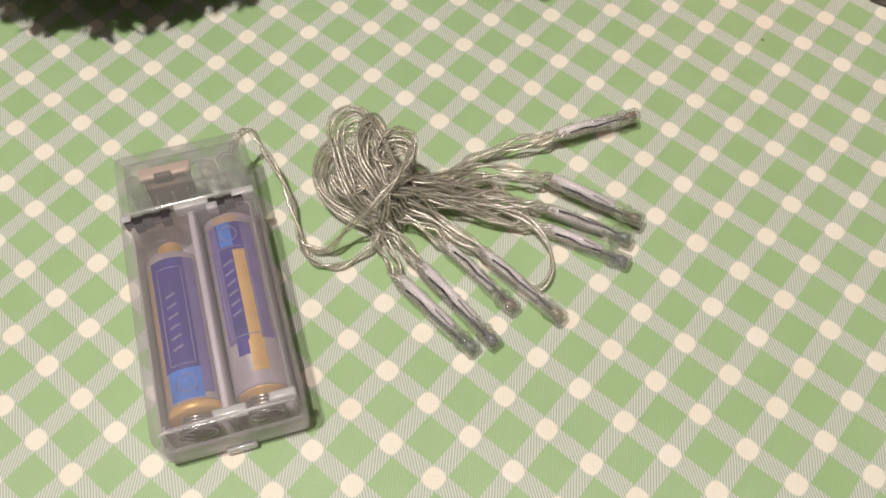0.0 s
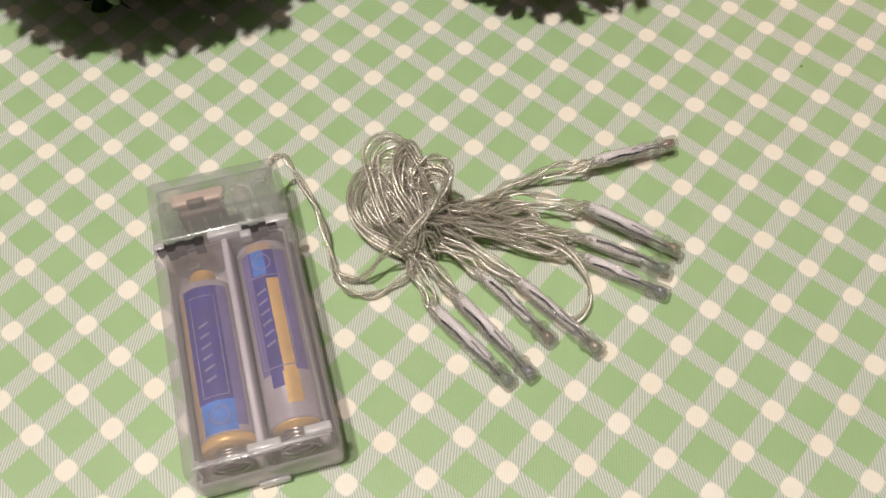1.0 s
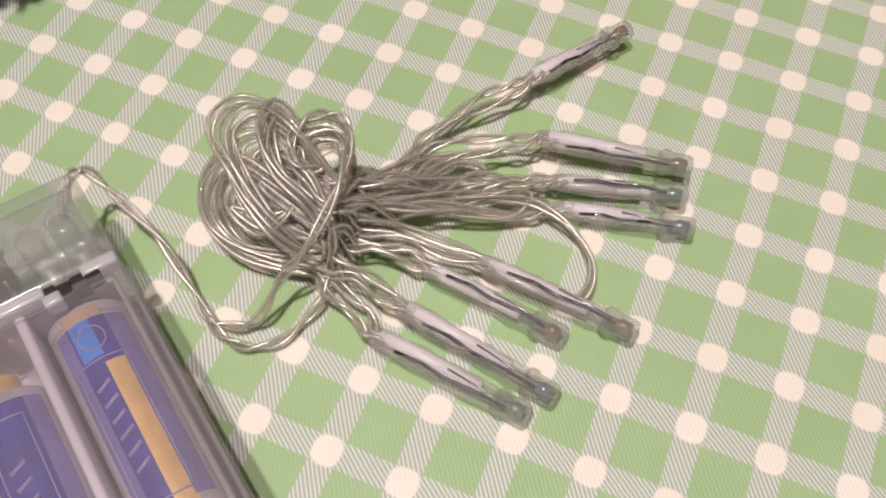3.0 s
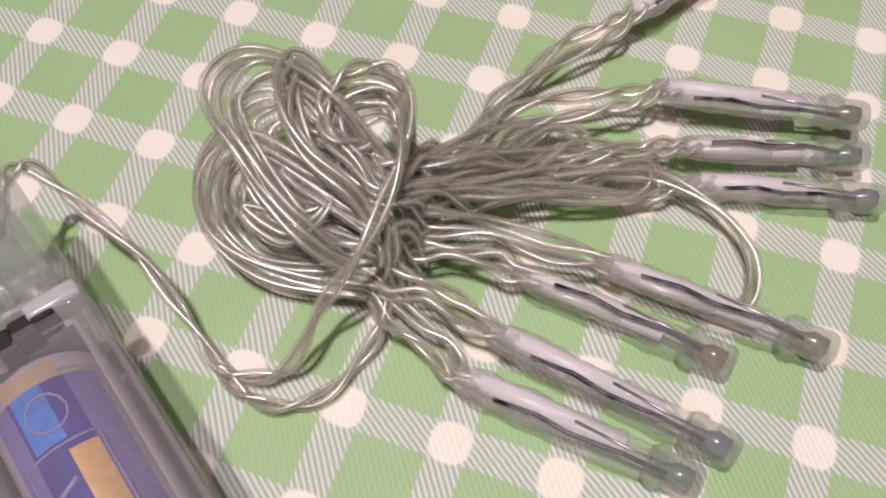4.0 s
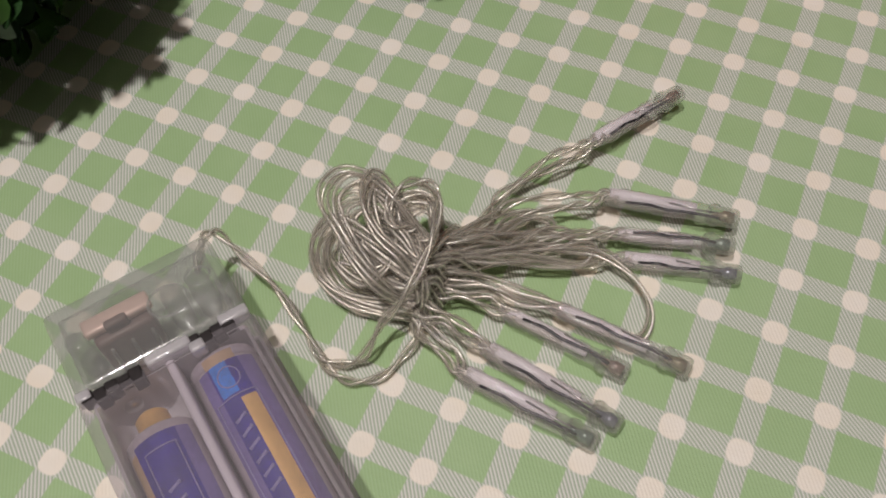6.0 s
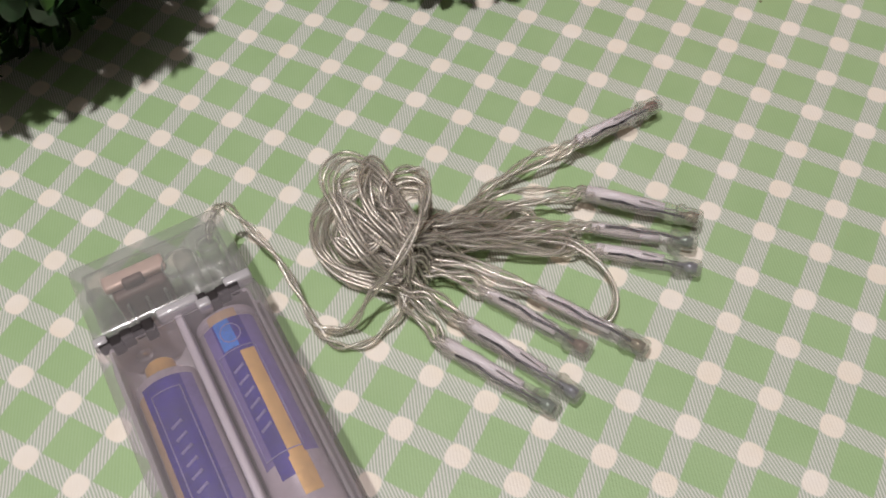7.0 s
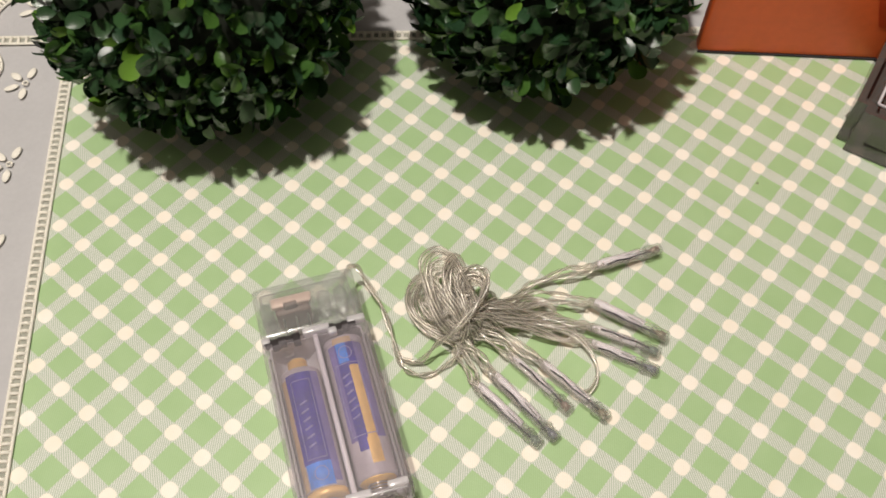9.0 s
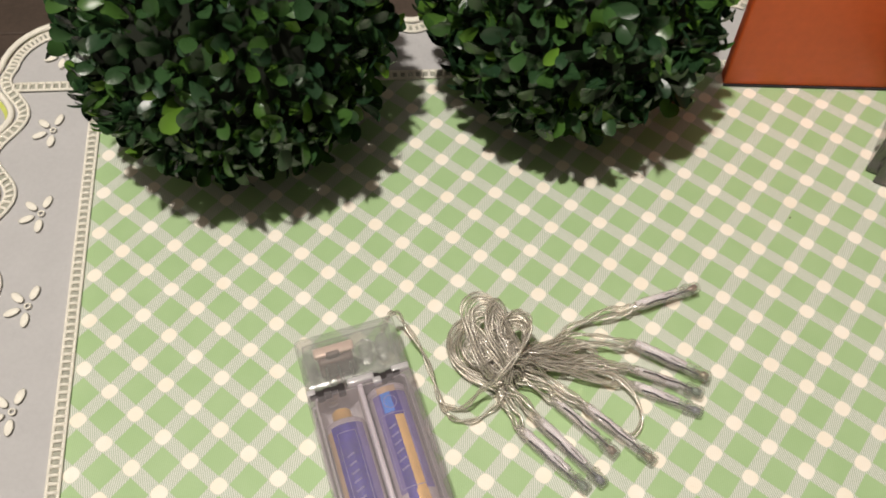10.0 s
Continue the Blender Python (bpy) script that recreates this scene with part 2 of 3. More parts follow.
def tube(bm, pts, radii, sides=8, flat=1.0):
    """Sweeps a ring along a line of points; radii one number or one for each point."""
    pts = [Vector(p) for p in pts]
    if isinstance(radii, (int, float)):
        radii = [radii] * len(pts)
    rings, side = [], None
    for i, p in enumerate(pts):
        d = (pts[min(i + 1, len(pts) - 1)] - pts[max(i - 1, 0)]).normalized()
        if side is None:
            side = d.cross(Vector((0, 0, 1)))
            if side.length < 1e-4:
                side = Vector((1, 0, 0))
        side = (side - d * side.dot(d)).normalized()
        up = side.cross(d)
        rings.append([bm.verts.new(p + radii[i] * (side * math.cos(a) + up * math.sin(a) * flat)) for a in (2 * math.pi * k / sides for k in range(sides))])
    for a, b in zip(rings, rings[1:]):
        for k in range(sides):
            bm.faces.new((a[k], a[(k + 1) % sides], b[(k + 1) % sides], b[k]))
    bm.faces.new(rings[0][::-1])
    bm.faces.new(rings[-1])


def spline(points, steps=8, closed=False):
    """A smooth line through the points."""
    p = [Vector(q) for q in points]
    n = len(p)
    out = []
    for i in range(n if closed else n - 1):
        if closed:
            a, b, c, d = p[i - 1], p[i], p[(i + 1) % n], p[(i + 2) % n]
        else:
            a, b, c, d = p[max(i - 1, 0)], p[i], p[i + 1], p[min(i + 2, n - 1)]
        for k in range(steps):
            t = k / steps
            out.append(0.5 * (2 * b + (c - a) * t + (2 * a - 5 * b + 4 * c - d) * t * t + (3 * b - a - 3 * c + d) * t ** 3))
    if not closed:
        out.append(p[-1])
    return out


def twisted(path, gap, turns, phase=0.0):
    """Two lines that wind round a path."""
    a, b = [], []
    n = len(path) - 1
    for i, p in enumerate(path):
        d = (path[min(i + 1, n)] - path[max(i - 1, 0)]).normalized()
        side = d.cross(Vector((0, 0, 1))).normalized()
        up = side.cross(d)
        w = phase + 2 * math.pi * turns * i / n
        o = gap * (side * math.cos(w) + up * math.sin(w))
        a.append(p + o)
        b.append(p - o)
    return a, b


# ---- setting ----
def room():
    for name, b in (("wall_north", (-1.7, 1.7, 1.8, 1.9)), ("wall_south", (-1.7, 1.7, -1.6, -1.5)), ("wall_west", (-1.8, -1.7, -1.6, 1.9)), ("wall_east", (1.7, 1.8, -1.6, 1.9))):
        bm = bmesh.new()
        box(bm, *b, -0.75, 1.75)
        solo(name, bm, M_WALL, "plain dull beige painted room wall", "wall", "structure", False)
    bm = bmesh.new()
    box(bm, -1.8, 1.8, -1.6, 1.9, 1.75, 1.85)
    solo("ceiling", bm, M_WALL, "plain dull beige painted ceiling", "ceiling", "structure", False)
    bm = bmesh.new()
    box(bm, -1.8, 1.8, -1.6, 1.9, -0.85, -0.755)
    floor = solo("floor", bm, M_FLOOR, "brown wooden plank floor", "floor", "structure", False)
    bm = bmesh.new()
    box(bm, -1.69, 1.69, -0.055, 0.055, -0.755, -0.745, 0.002, 1)
    plank = finish(bm, "plank", M_FLOOR, False)
    for i in range(30):
        ob = new("plank", plank)
        ob.matrix_world = pose(0, -1.44 + i * 0.112, 0)
        ob.parent = floor


room()


def ceiling_lamp(at):
    base = thing("ceiling_lamp", Matrix.Translation((at.x, at.y, 1.75)), "round ceiling lamp with a warm bulb on a short rod", "lamp")
    bm = bmesh.new()
    tube(bm, [(0, 0, 0), (0, 0, -0.02), (0, 0, -0.021), (0, 0, at.z + 0.15 - 1.75)], [0.06, 0.06, 0.008, 0.008], 20)
    part("rod", bm, M_STEEL, base)
    bm = bmesh.new()
    z = at.z + 0.15 - 1.75
    tube(bm, [(0, 0, z), (0, 0, z - 0.015), (0, 0, z - 0.04)], [0.014, 0.02, 0.02], 16)
    part("socket", bm, M_RIB, base)


ceiling_lamp(LAMP)

CLOTH_LEFT, CLOTH_BACK = -0.2055, 0.139


def left_at(y):
    return CLOTH_LEFT - 0.07 * (y - 0.03)


def tablecloth():
    cloth = thing("tablecloth", pose(0, 0, 0), "green and white gingham tablecloth with white scalloped lace border", "tablecloth")
    bm = bmesh.new()
    nx, ny = 90, 90
    rows = []
    for j in range(ny + 1):
        y = -0.62 + (CLOTH_BACK + 0.62) * j / ny
        x0 = left_at(y)
        rows.append([bm.verts.new((x0 + (0.62 - x0) * i / nx, y, 0.0003 * noise.noise(Vector((x0 + (0.62 - x0) * i / nx, y, 0)) * 14) - 0.0003)) for i in range(nx + 1)])
    for a, b in zip(rows, rows[1:]):
        for i in range(nx):
            bm.faces.new((a[i], a[i + 1], b[i + 1], b[i]))
    part("checked_field", bm, M_CLOTH, cloth, "green gingham field with white squares")

    def scallop(s):
        return 0.0055 * math.cos(2 * math.pi * s / 0.045)

    # border on the left side and along the back: a strip with a waving outer edge
    def strip(bm, out, z, inner=0.0):
        a, b = [], []
        n = 260
        for i in range(n + 1):
            y = -0.62 + (CLOTH_BACK + 0.042 + 0.62) * i / n
            x = left_at(y) - 0.044 - out + scallop(y + 0.013)
            corner = max(0.0, (y - (CLOTH_BACK + 0.012)) / 0.03)
            x += 0.03 * (1 - math.sqrt(max(0.0, 1 - min(1.0, corner) ** 2)))
            a.append(bm.verts.new((x, y, z)))
            b.append(bm.verts.new((left_at(y) - inner, y, z)))
        for i in range(n):
            bm.faces.new((a[i], b[i], b[i + 1], a[i + 1]))
        c, d = [], []
        for i in range(n + 1):
            x = left_at(CLOTH_BACK) + (0.62 - left_at(CLOTH_BACK)) * i / n
            c.append(bm.verts.new((x, CLOTH_BACK + inner, z)))
            d.append(bm.verts.new((x, CLOTH_BACK + 0.042 + out + scallop(x) * min(1, i / 8), z)))
        for i in range(n):
            bm.faces.new((c[i], c[i + 1], d[i + 1], d[i]))

    bm = bmesh.new()
    strip(bm, 0.0, -0.0008)
    part("lace_border", bm, M_LACE, cloth, "white cotton lace border with scalloped edge")
    # corded rim on the scallops, round the corner and along the back
    def rim(inset):
        pts = []
        for i in range(260):
            y = -0.62 + (CLOTH_BACK + 0.012 + 0.62) * i / 259
            pts.append(Vector((left_at(y) - 0.0438 + inset + scallop(y + 0.013), y, 0.0002)))
        last = pts[-1]
        r = 0.03 - inset
        for i in range(1, 9):
            a = math.pi / 2 * i / 8
            pts.append(Vector((last.x + r * (1 - math.cos(a)), last.y + r * math.sin(a), 0.0002)))
        x0 = pts[-1].x
        for i in range(1, 120):
            x = x0 + (0.1 - x0) * i / 119
            pts.append(Vector((x, CLOTH_BACK + 0.042 - inset + scallop(x) * min(1, i / 8), 0.0002)))
        return pts

    bm = bmesh.new()
    tube(bm, rim(0.0005), 0.0016, 6)
    part("corded_rim", bm, M_THREAD, cloth, "raised white cord along the scallops")

    # ladder stitching: two rails with rungs over a strip coloured like a shaded gap
    def ladder(name, line, width, step):
        bm = bmesh.new()
        for off in (-width / 2, width / 2):
            tube(bm, [p + q * off for p, q in line], 0.0007, 5)
        part(name, bm, M_THREAD, cloth)
        bm = bmesh.new()
        for (p, q), (p2, q2) in zip(line, line[1:]):
            d = p2 - p
            k = max(1, round(d.length / step))
            for i in range(k):
                c = p + d * (i / k)
                tube(bm, [c - q * width / 2, c + Vector((0, 0, 0.0004)), c + q * width / 2], 0.00085, 4)
        tagged(part("stitching", bm, M_THREAD, cloth), kind="stuff")
        # solid strip under the rungs; the openwork's shade is painted by its colour
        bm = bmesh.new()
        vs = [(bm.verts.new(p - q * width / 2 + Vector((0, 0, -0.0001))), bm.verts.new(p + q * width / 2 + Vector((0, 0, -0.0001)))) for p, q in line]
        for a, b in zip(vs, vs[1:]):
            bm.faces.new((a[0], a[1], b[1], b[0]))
        part("gap_shade_strip", bm, M_GAP_SHADE, cloth)

    z = 0.0004
    ladder("stitch_rail", [(Vector((left_at(y), y, z)), Vector((1, 0, 0))) for y in (-0.62 + 0.76 * i / 60 for i in range(61))], 0.0042, 0.0034)
    ladder("stitch_rail", [(Vector((x, CLOTH_BACK, z)), Vector((0, 1, 0))) for x in (-0.252 + 0.85 * i / 60 for i in range(61))], 0.0042, 0.0034)
    inner = rim(0.0062)
    ladder("stitch_rail", [(p, Vector((q.y - p.y, p.x - q.x, 0)).normalized()) for p, q in zip(inner, inner[1:])], 0.0042, 0.003)
    # embroidered flowers: petals round an eyelet
    petal = bmesh.new()
    bmesh.ops.create_uvsphere(petal, u_segments=10, v_segments=6, radius=1)
    bmesh.ops.transform(petal, verts=petal.verts, matrix=Matrix.Translation((0.0062, 0, 0.0003)) @ Matrix.Diagonal((0.0034, 0.0017, 0.0004, 1)))
    petal_mesh = finish(petal, "petal", M_THREAD)
    ring = bmesh.new()
    tube(ring, [(0.0012 * math.cos(a), 0.0012 * math.sin(a), 0.0003) for a in (2 * math.pi * k / 10 for k in range(11))], 0.0004, 5)
    ring_mesh = finish(ring, "eyelet", M_THREAD)
    spots = [(left_at(y) - 0.018, y, 0.0) for y in (0.1595, 0.1125, 0.067, 0.0225, -0.022, -0.066, -0.11, -0.154)]
    for x, y, turn in spots:
        flower = new("flower", ring_mesh)
        flower.parent = cloth
        flower.matrix_world = pose(x, y, 0.0002)
        for k, a in enumerate((75, 140, 205, 270)):
            ob = new("petal", petal_mesh)
            ob.parent = flower
            ob.matrix_world = pose(x, y, 0.0002, 0, 0, a)
    # lower layer with a lime edge
    under = thing("under_cloth", pose(0, 0, 0), "white under-cloth with a lime green edge below the lace", "cloth")
    bm = bmesh.new()
    strip(bm, 0.0035, -0.0035)
    part("lime_edge", bm, M_LIME, under, "lime green edging")
    bm = bmesh.new()
    a, b = [], []
    for i in range(61):
        y = -0.62 + 0.76 * i / 60
        bulge = 0.006 * math.exp(-((y - 0.11) / 0.035) ** 2)
        a.append(bm.verts.new((left_at(y) - 0.046 - bulge - 0.004, y, -0.007)))
        b.append(bm.verts.new((left_at(y), y, -0.007)))
    for i in range(60):
        bm.faces.new((a[i], b[i], b[i + 1], a[i + 1]))
    part("lining", bm, M_LACE, under)


tablecloth()


def table():
    t = thing("table", pose(0, 0, 0), "brown wooden table under the cloth", "table")
    bm = bmesh.new()
    box(bm, -0.247, 0.62, -0.62, 0.18, -0.04, -0.008, 0.003)
    part("tabletop", bm, M_TABLE, t)
    for x in (-0.21, 0.57):
        for y in (-0.57, 0.13):
            bm = bmesh.new()
            box(bm, x - 0.025, x + 0.025, y - 0.025, y + 0.025, -0.745, -0.04, 0.004)
            part("leg", bm, M_TABLE, t)


table()


def stool():
    t = thing("stool", pose(-0.605, 0.165, -0.745), "stool with a dark blue cushion beside the table", "stool")
    bm = bmesh.new()
    box(bm, -0.19, 0.19, -0.19, 0.19, 0.4, 0.46, 0.025, 4)
    part("cushion", bm, M_BLUE, t, "dark blue fabric cushion")
    bm = bmesh.new()
    box(bm, -0.18, 0.18, -0.18, 0.18, 0.37, 0.402, 0.004)
    part("seat", bm, M_TABLE, t)
    for x in (-0.15, 0.15):
        for y in (-0.15, 0.15):
            bm = bmesh.new()
            tube(bm, [(x, y, 0), (x * 0.95, y * 0.95, 0.372)], [0.014, 0.018], 10)
            part("leg", bm, M_TABLE, t)


stool()

# ---- battery case ----
CASE = pose(-0.0862, -0.0450, 0.0002, 0, 0, 15.2)
CL, CW, CH, SEAM = 0.0872, 0.0376, 0.0205, 0.0214


def battery_case():
    c = thing("battery_case", CASE, "clear plastic battery case with frosted lid on the tablecloth", "battery case")
    hl, hw = CL / 2, CW / 2
    bm = bmesh.new()
    box(bm, -hw + 0.0004, hw - 0.0004, -hl + 0.0004, SEAM, 0, CH * 0.5, 0.0018, 3)
    bmesh.ops.delete(bm, geom=[f for f in bm.faces if f.normal.z > 0.99], context="FACES")
    tray = part("tray", bm, M_TRAY, c, "clear plastic tray")
    # rounded troughs that hold the cells
    for x in (-0.0086, 0.0086):
        bm = bmesh.new()
        rows = []
        for y in (-hl + 0.003, SEAM - 0.001):
            rows.append([bm.verts.new((x + 0.0079 * math.cos(a), y, 0.0095 + 0.0079 * math.sin(a))) for a in (math.pi + math.pi * k / 14 for k in range(15))])
        for k in range(14):
            bm.faces.new((rows[0][k], rows[0][k + 1], rows[1][k + 1], rows[1][k]))
        part("trough", bm, M_TROUGH, tray, "milky rounded cell trough")
    # switch end: its own clear cap with a thick wall
    bm = bmesh.new()
    box(bm, -hw + 0.0002, hw - 0.0002, SEAM + 0.0003, hl - 0.0002, 0, CH, 0.0022, 3)
    cap = part("switch_cap", bm, M_CASE, c, "clear plastic end over the switch")
    bm = bmesh.new()
    box(bm, -hw + 0.0024, hw - 0.0024, SEAM + 0.0018, hl - 0.0024, 0.0016, CH - 0.0014, 0.0012, 2)
    bmesh.ops.delete(bm, geom=[f for f in bm.faces if f.normal.z > 0.99], context="FACES")
    part("inner_face", bm, M_CASE, cap)
    # moulded hollows in the roof of the cap
    for x, y, r in ((0.0052, SEAM + 0.0115, 0.0042), (0.0128, SEAM + 0.0135, 0.0026)):
        bm = bmesh.new()
        tube(bm, [(x + r * math.cos(a), y + r * 0.85 * math.sin(a), CH - 0.0013) for a in (2 * math.pi * k / 24 for k in range(25))], 0.0003, 6)
        part("moulded_ring", bm, M_CASE, cap)
    # sliding lid
    bm = bmesh.new()
    box(bm, -hw - 0.0002, hw + 0.0002, -hl - 0.0002, SEAM, 0.003, CH + 0.0002, 0.0024, 3)
    bmesh.ops.delete(bm, geom=[f for f in bm.faces if f.normal.z < -0.99 or f.normal.y > 0.99], context="FACES")
    lid = part("lid", bm, M_LID, c, "frosted sliding lid")
    bm = bmesh.new()
    box(bm, -hw + 0.0022, hw - 0.0022, -hl + 0.0026, SEAM - 0.0014, 0.003, CH - 0.0012, 0.0016, 3)
    bmesh.ops.delete(bm, geom=[f for f in bm.faces if abs(f.normal.z) > 0.99 or f.normal.y < -0.99], context="FACES")
    part("inner_face", bm, M_TROUGH, lid)
    # bright moulded seam along the lower edge of the lid, in three uneven lengths
    for x0, x1, dy in ((-0.0166, -0.0128, 0.0), (-0.0095, -0.0020, 0.0004), (-0.0030, 0.0168, 0.0002)):
        bm = bmesh.new()
        tube(bm, [(x0, -hl + 0.0016 + dy, CH + 0.0001), ((x0 + x1) / 2, -hl + 0.0019 + dy, CH + 0.0003), (x1, -hl + 0.0016 + dy, CH + 0.0001)], [0.0003, 0.0005, 0.0003], 6)
        part("lid_lip", bm, M_LUG, lid, "bright moulded lip")
    # rib between the cells
    bm = bmesh.new()
    box(bm, -0.0009, 0.0009, -hl + 0.004, SEAM - 0.0005, 0.002, CH - 0.0018, 0.0004, 1)
    part("divider", bm, M_RIB, c, "milky divider between the cells")
    # low wall between cells and switch bay
    bm = bmesh.new()
    box(bm, -hw + 0.0024, hw - 0.0024, SEAM - 0.0004, SEAM + 0.0010, 0.002, 0.012, 0.0003, 1)
    part("bulkhead", bm, M_TROUGH, c)
    # dark toothed edge of each contact plate
    for x, n_teeth in ((-0.0115, 5), (0.0098, 4)):
        bm = bmesh.new()
        for k in range(n_teeth):
            a = x + (k - (n_teeth - 1) / 2) * 0.0025
            box(bm, a - 0.0013, a + 0.0013, SEAM - 0.0014 - 0.0007 * (k * 2 % 3), SEAM + 0.0006 - 0.0005 * (k % 2), 0.0165, CH + 0.0004 - 0.0002 * (k % 3), 0.0004, 2)
        part("contact_plate", bm, M_DARK, c, "dark toothed contact plate")
        bm = bmesh.new()
        tube(bm, [(x + 0.001, SEAM - 0.0004, 0.0105), (x + 0.001, SEAM - 0.0022, 0.0105)], [0.0022, 0.0018], 14)
        part("contact_pad", bm, M_STEEL, c, "steel contact pad")
    # spring at each flat end
    for x, y0, y1 in ((-0.0086, -hl + 0.003, -hl + 0.0075), (0.0086, -hl + 0.003, -hl + 0.0085)):
        bm = bmesh.new()
        pts = [(x + 0.0050 * (1 - 0.3 * i / 60) * math.cos(i * 0.5), y0 + (y1 - y0) * i / 60, 0.0100 + 0.0050 * (1 - 0.3 * i / 60) * math.sin(i * 0.5)) for i in range(61)]
        tube(bm, pts, 0.0004, 6)
        part("spring", bm, M_STEEL, c)
    # milky lugs at the seam and at the foot of the lid
    for x, y, w in ((0.0008, SEAM + 0.0002, 0.0048), (0.0152, SEAM + 0.0004, 0.0032), (0.0062, SEAM - 0.0020, 0.0016), (-0.0170, SEAM, 0.0016), (0.0142, -hl + 0.0040, 0.0034), (0.0010, -hl + 0.0032, 0.0042)):
        bm = bmesh.new()
        box(bm, x - w, x + w, y - 0.0012, y + 0.0012, CH - 0.0030, CH + 0.0006, 0.0006, 2)
        part("latch", bm, M_LUG, c, "clear latch lug")
    bm = bmesh.new()
    box(bm, -0.0040, 0.0040, -hl - 0.0008, -hl + 0.0006, 0.0008, 0.0036, 0.0003, 1)
    part("pry_tab", bm, M_LUG, c)
    # slide switch: dark body, pale pink metal plate above, slider and screw posts
    y = hl - 0.0066
    bm = bmesh.new()
    box(bm, -0.0118, 0.0010, y - 0.0036, y + 0.0022, 0.0035, 0.0149, 0.0010, 2)
    sw = part("switch", bm, M_COPPER, c, "brown slide switch")
    bm = bmesh.new()
    box(bm, -0.0128, 0.0020, y - 0.0014, y + 0.0026, 0.0150, 0.0172, 0.0007, 2)
    part("slider_plate", bm, M_PINK, sw, "pale pink metal switch plate")
    bm = bmesh.new()
    box(bm, -0.0085, -0.0035, y - 0.0022, y - 0.0004, 0.0149, 0.0180, 0.0006, 2)
    part("slider", bm, M_COPPER, sw)
    for k in range(3):
        bm = bmesh.new()
        x = -0.0095 + k * 0.0045
        tube(bm, [(x, y - 0.0034, 0.0118), (x, y - 0.0046, 0.0085), (x, y - 0.0075, 0.0045)], 0.00045, 6)
        part("solder_leg", bm, M_STEEL, sw)
    bm = bmesh.new()
    box(bm, -0.0068, -0.0040, SEAM + 0.0020, y - 0.0040, 0.0030, 0.0042, 0.0004, 1)
    part("contact_strip", bm, M_COPPER, sw)
    for x in (-0.0150, 0.0062, 0.0125):
        bm = bmesh.new()
        tube(bm, [(x, y, 0.002), (x, y, 0.0150), (x, y, 0.0153)], [0.0024, 0.0024, 0.0014], 14)
        part("screw_post", bm, M_CASE, c)


battery_case()


def battery(x, y0, y1, gold_end, label):
    """An AA cell; y0 is its flat end, y1 its button end, both in the case's frame."""
    s = 1 if y1 > y0 else -1
    n = abs(y1 - y0)
    cell = thing("battery", CASE @ pose(x, y0, 0.0095, 0, 0, 0 if s > 0 else 180), label, "battery", "batteries in the case")
    r = 0.0071

    def ring(name, a, b, m, label=""):
        bm = bmesh.new()
        tube(bm, [(0, a, 0), (0, a + 0.0004, 0), (0, b - 0.0004, 0), (0, b, 0)], [r * 0.93, r, r, r * 0.93], 28)
        return part(name, bm, m, cell, label)

    ring("casing", 0.0024, n - (0.0056 if gold_end else 0.0010), M_WRAP, "dusky lilac grey wrap")
    ring("end_band", 0.0, 0.0024, M_GOLD if gold_end else M_WRAP)

    def stripe(name, y_a, y_b, a0, a1, m, label, lift=1.006):
        bm = bmesh.new()
        ang = [radians(a0 + (a1 - a0) * k / 10) for k in range(11)]
        vs = [[bm.verts.new((r * lift * math.cos(a), yy, r * lift * math.sin(a))) for a in ang] for yy in (y_a, y_b)]
        for k in range(10):
            bm.faces.new((vs[0][k], vs[0][k + 1], vs[1][k + 1], vs[1][k]))
        part(name, bm, m, cell, label)

    # side stripes in M_HAZED paint the haze where the label blurs out
    if gold_end:
        stripe("upper_label", 0.0112, n - 0.0078, 58, 134, M_PURPLE, "purple blue label")
        stripe("label_side", 0.0040, n - 0.0078, 32, 58, M_HAZED, "purple label side with the lid's haze painted in")
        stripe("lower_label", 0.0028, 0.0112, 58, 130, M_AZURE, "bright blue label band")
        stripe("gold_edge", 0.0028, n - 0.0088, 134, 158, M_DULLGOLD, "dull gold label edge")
    else:
        stripe("top_band", 0.0010, 0.0034, 60, 115, M_DULLGOLD, "dull gold band")
        stripe("corner_label", 0.0034, 0.0110, 66, 96, M_AZURE, "blue label corner", 1.010)
        stripe("upper_label", 0.0034, 0.0440, 62, 96, M_PURPLE, "purple blue label")
        stripe("label_side", 0.0034, 0.0400, 118, 150, M_HAZED, "purple label side with the lid's haze painted in")
        stripe("label_side", 0.0034, 0.0400, 40, 62, M_HAZED, "purple label side with the lid's haze painted in")
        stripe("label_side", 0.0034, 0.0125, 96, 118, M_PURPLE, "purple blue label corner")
        stripe("gold_foot", 0.0400, n - 0.0050, 88, 121, M_GOLD, "broad gold foot of the stripe", 1.010)
        stripe("gold_stripe", 0.0125, n - 0.0050, 92, 118, M_GOLD, "gold stripe along the label", 1.014)
    bm = bmesh.new()
    if gold_end:
        tube(bm, [(0, n - 0.0060, 0), (0, n - 0.0054, 0), (0, n - 0.0053, 0), (0, n - 0.0008, 0), (0, n, 0)], [r * 0.9, r * 0.86, 0.0036, 0.0034, 0.0026], 28)
    else:
        tube(bm, [(0, n - 0.0012, 0), (0, n - 0.0006, 0), (0, n - 0.0005, 0), (0, n + 0.0012, 0)], [r * 0.9, r * 0.86, 0.0030, 0.0026], 28)
    part("button_end", bm, M_GOLD, cell, "gold button end")
    # printed frame, ring mark and unreadable word on the upper side
    bm = bmesh.new()

    def arc_line(pts, w, lift=1.016):
        tube(bm, [(r * lift * math.sin(a), yy, r * lift * math.cos(a)) for a, yy in pts], w, 4)

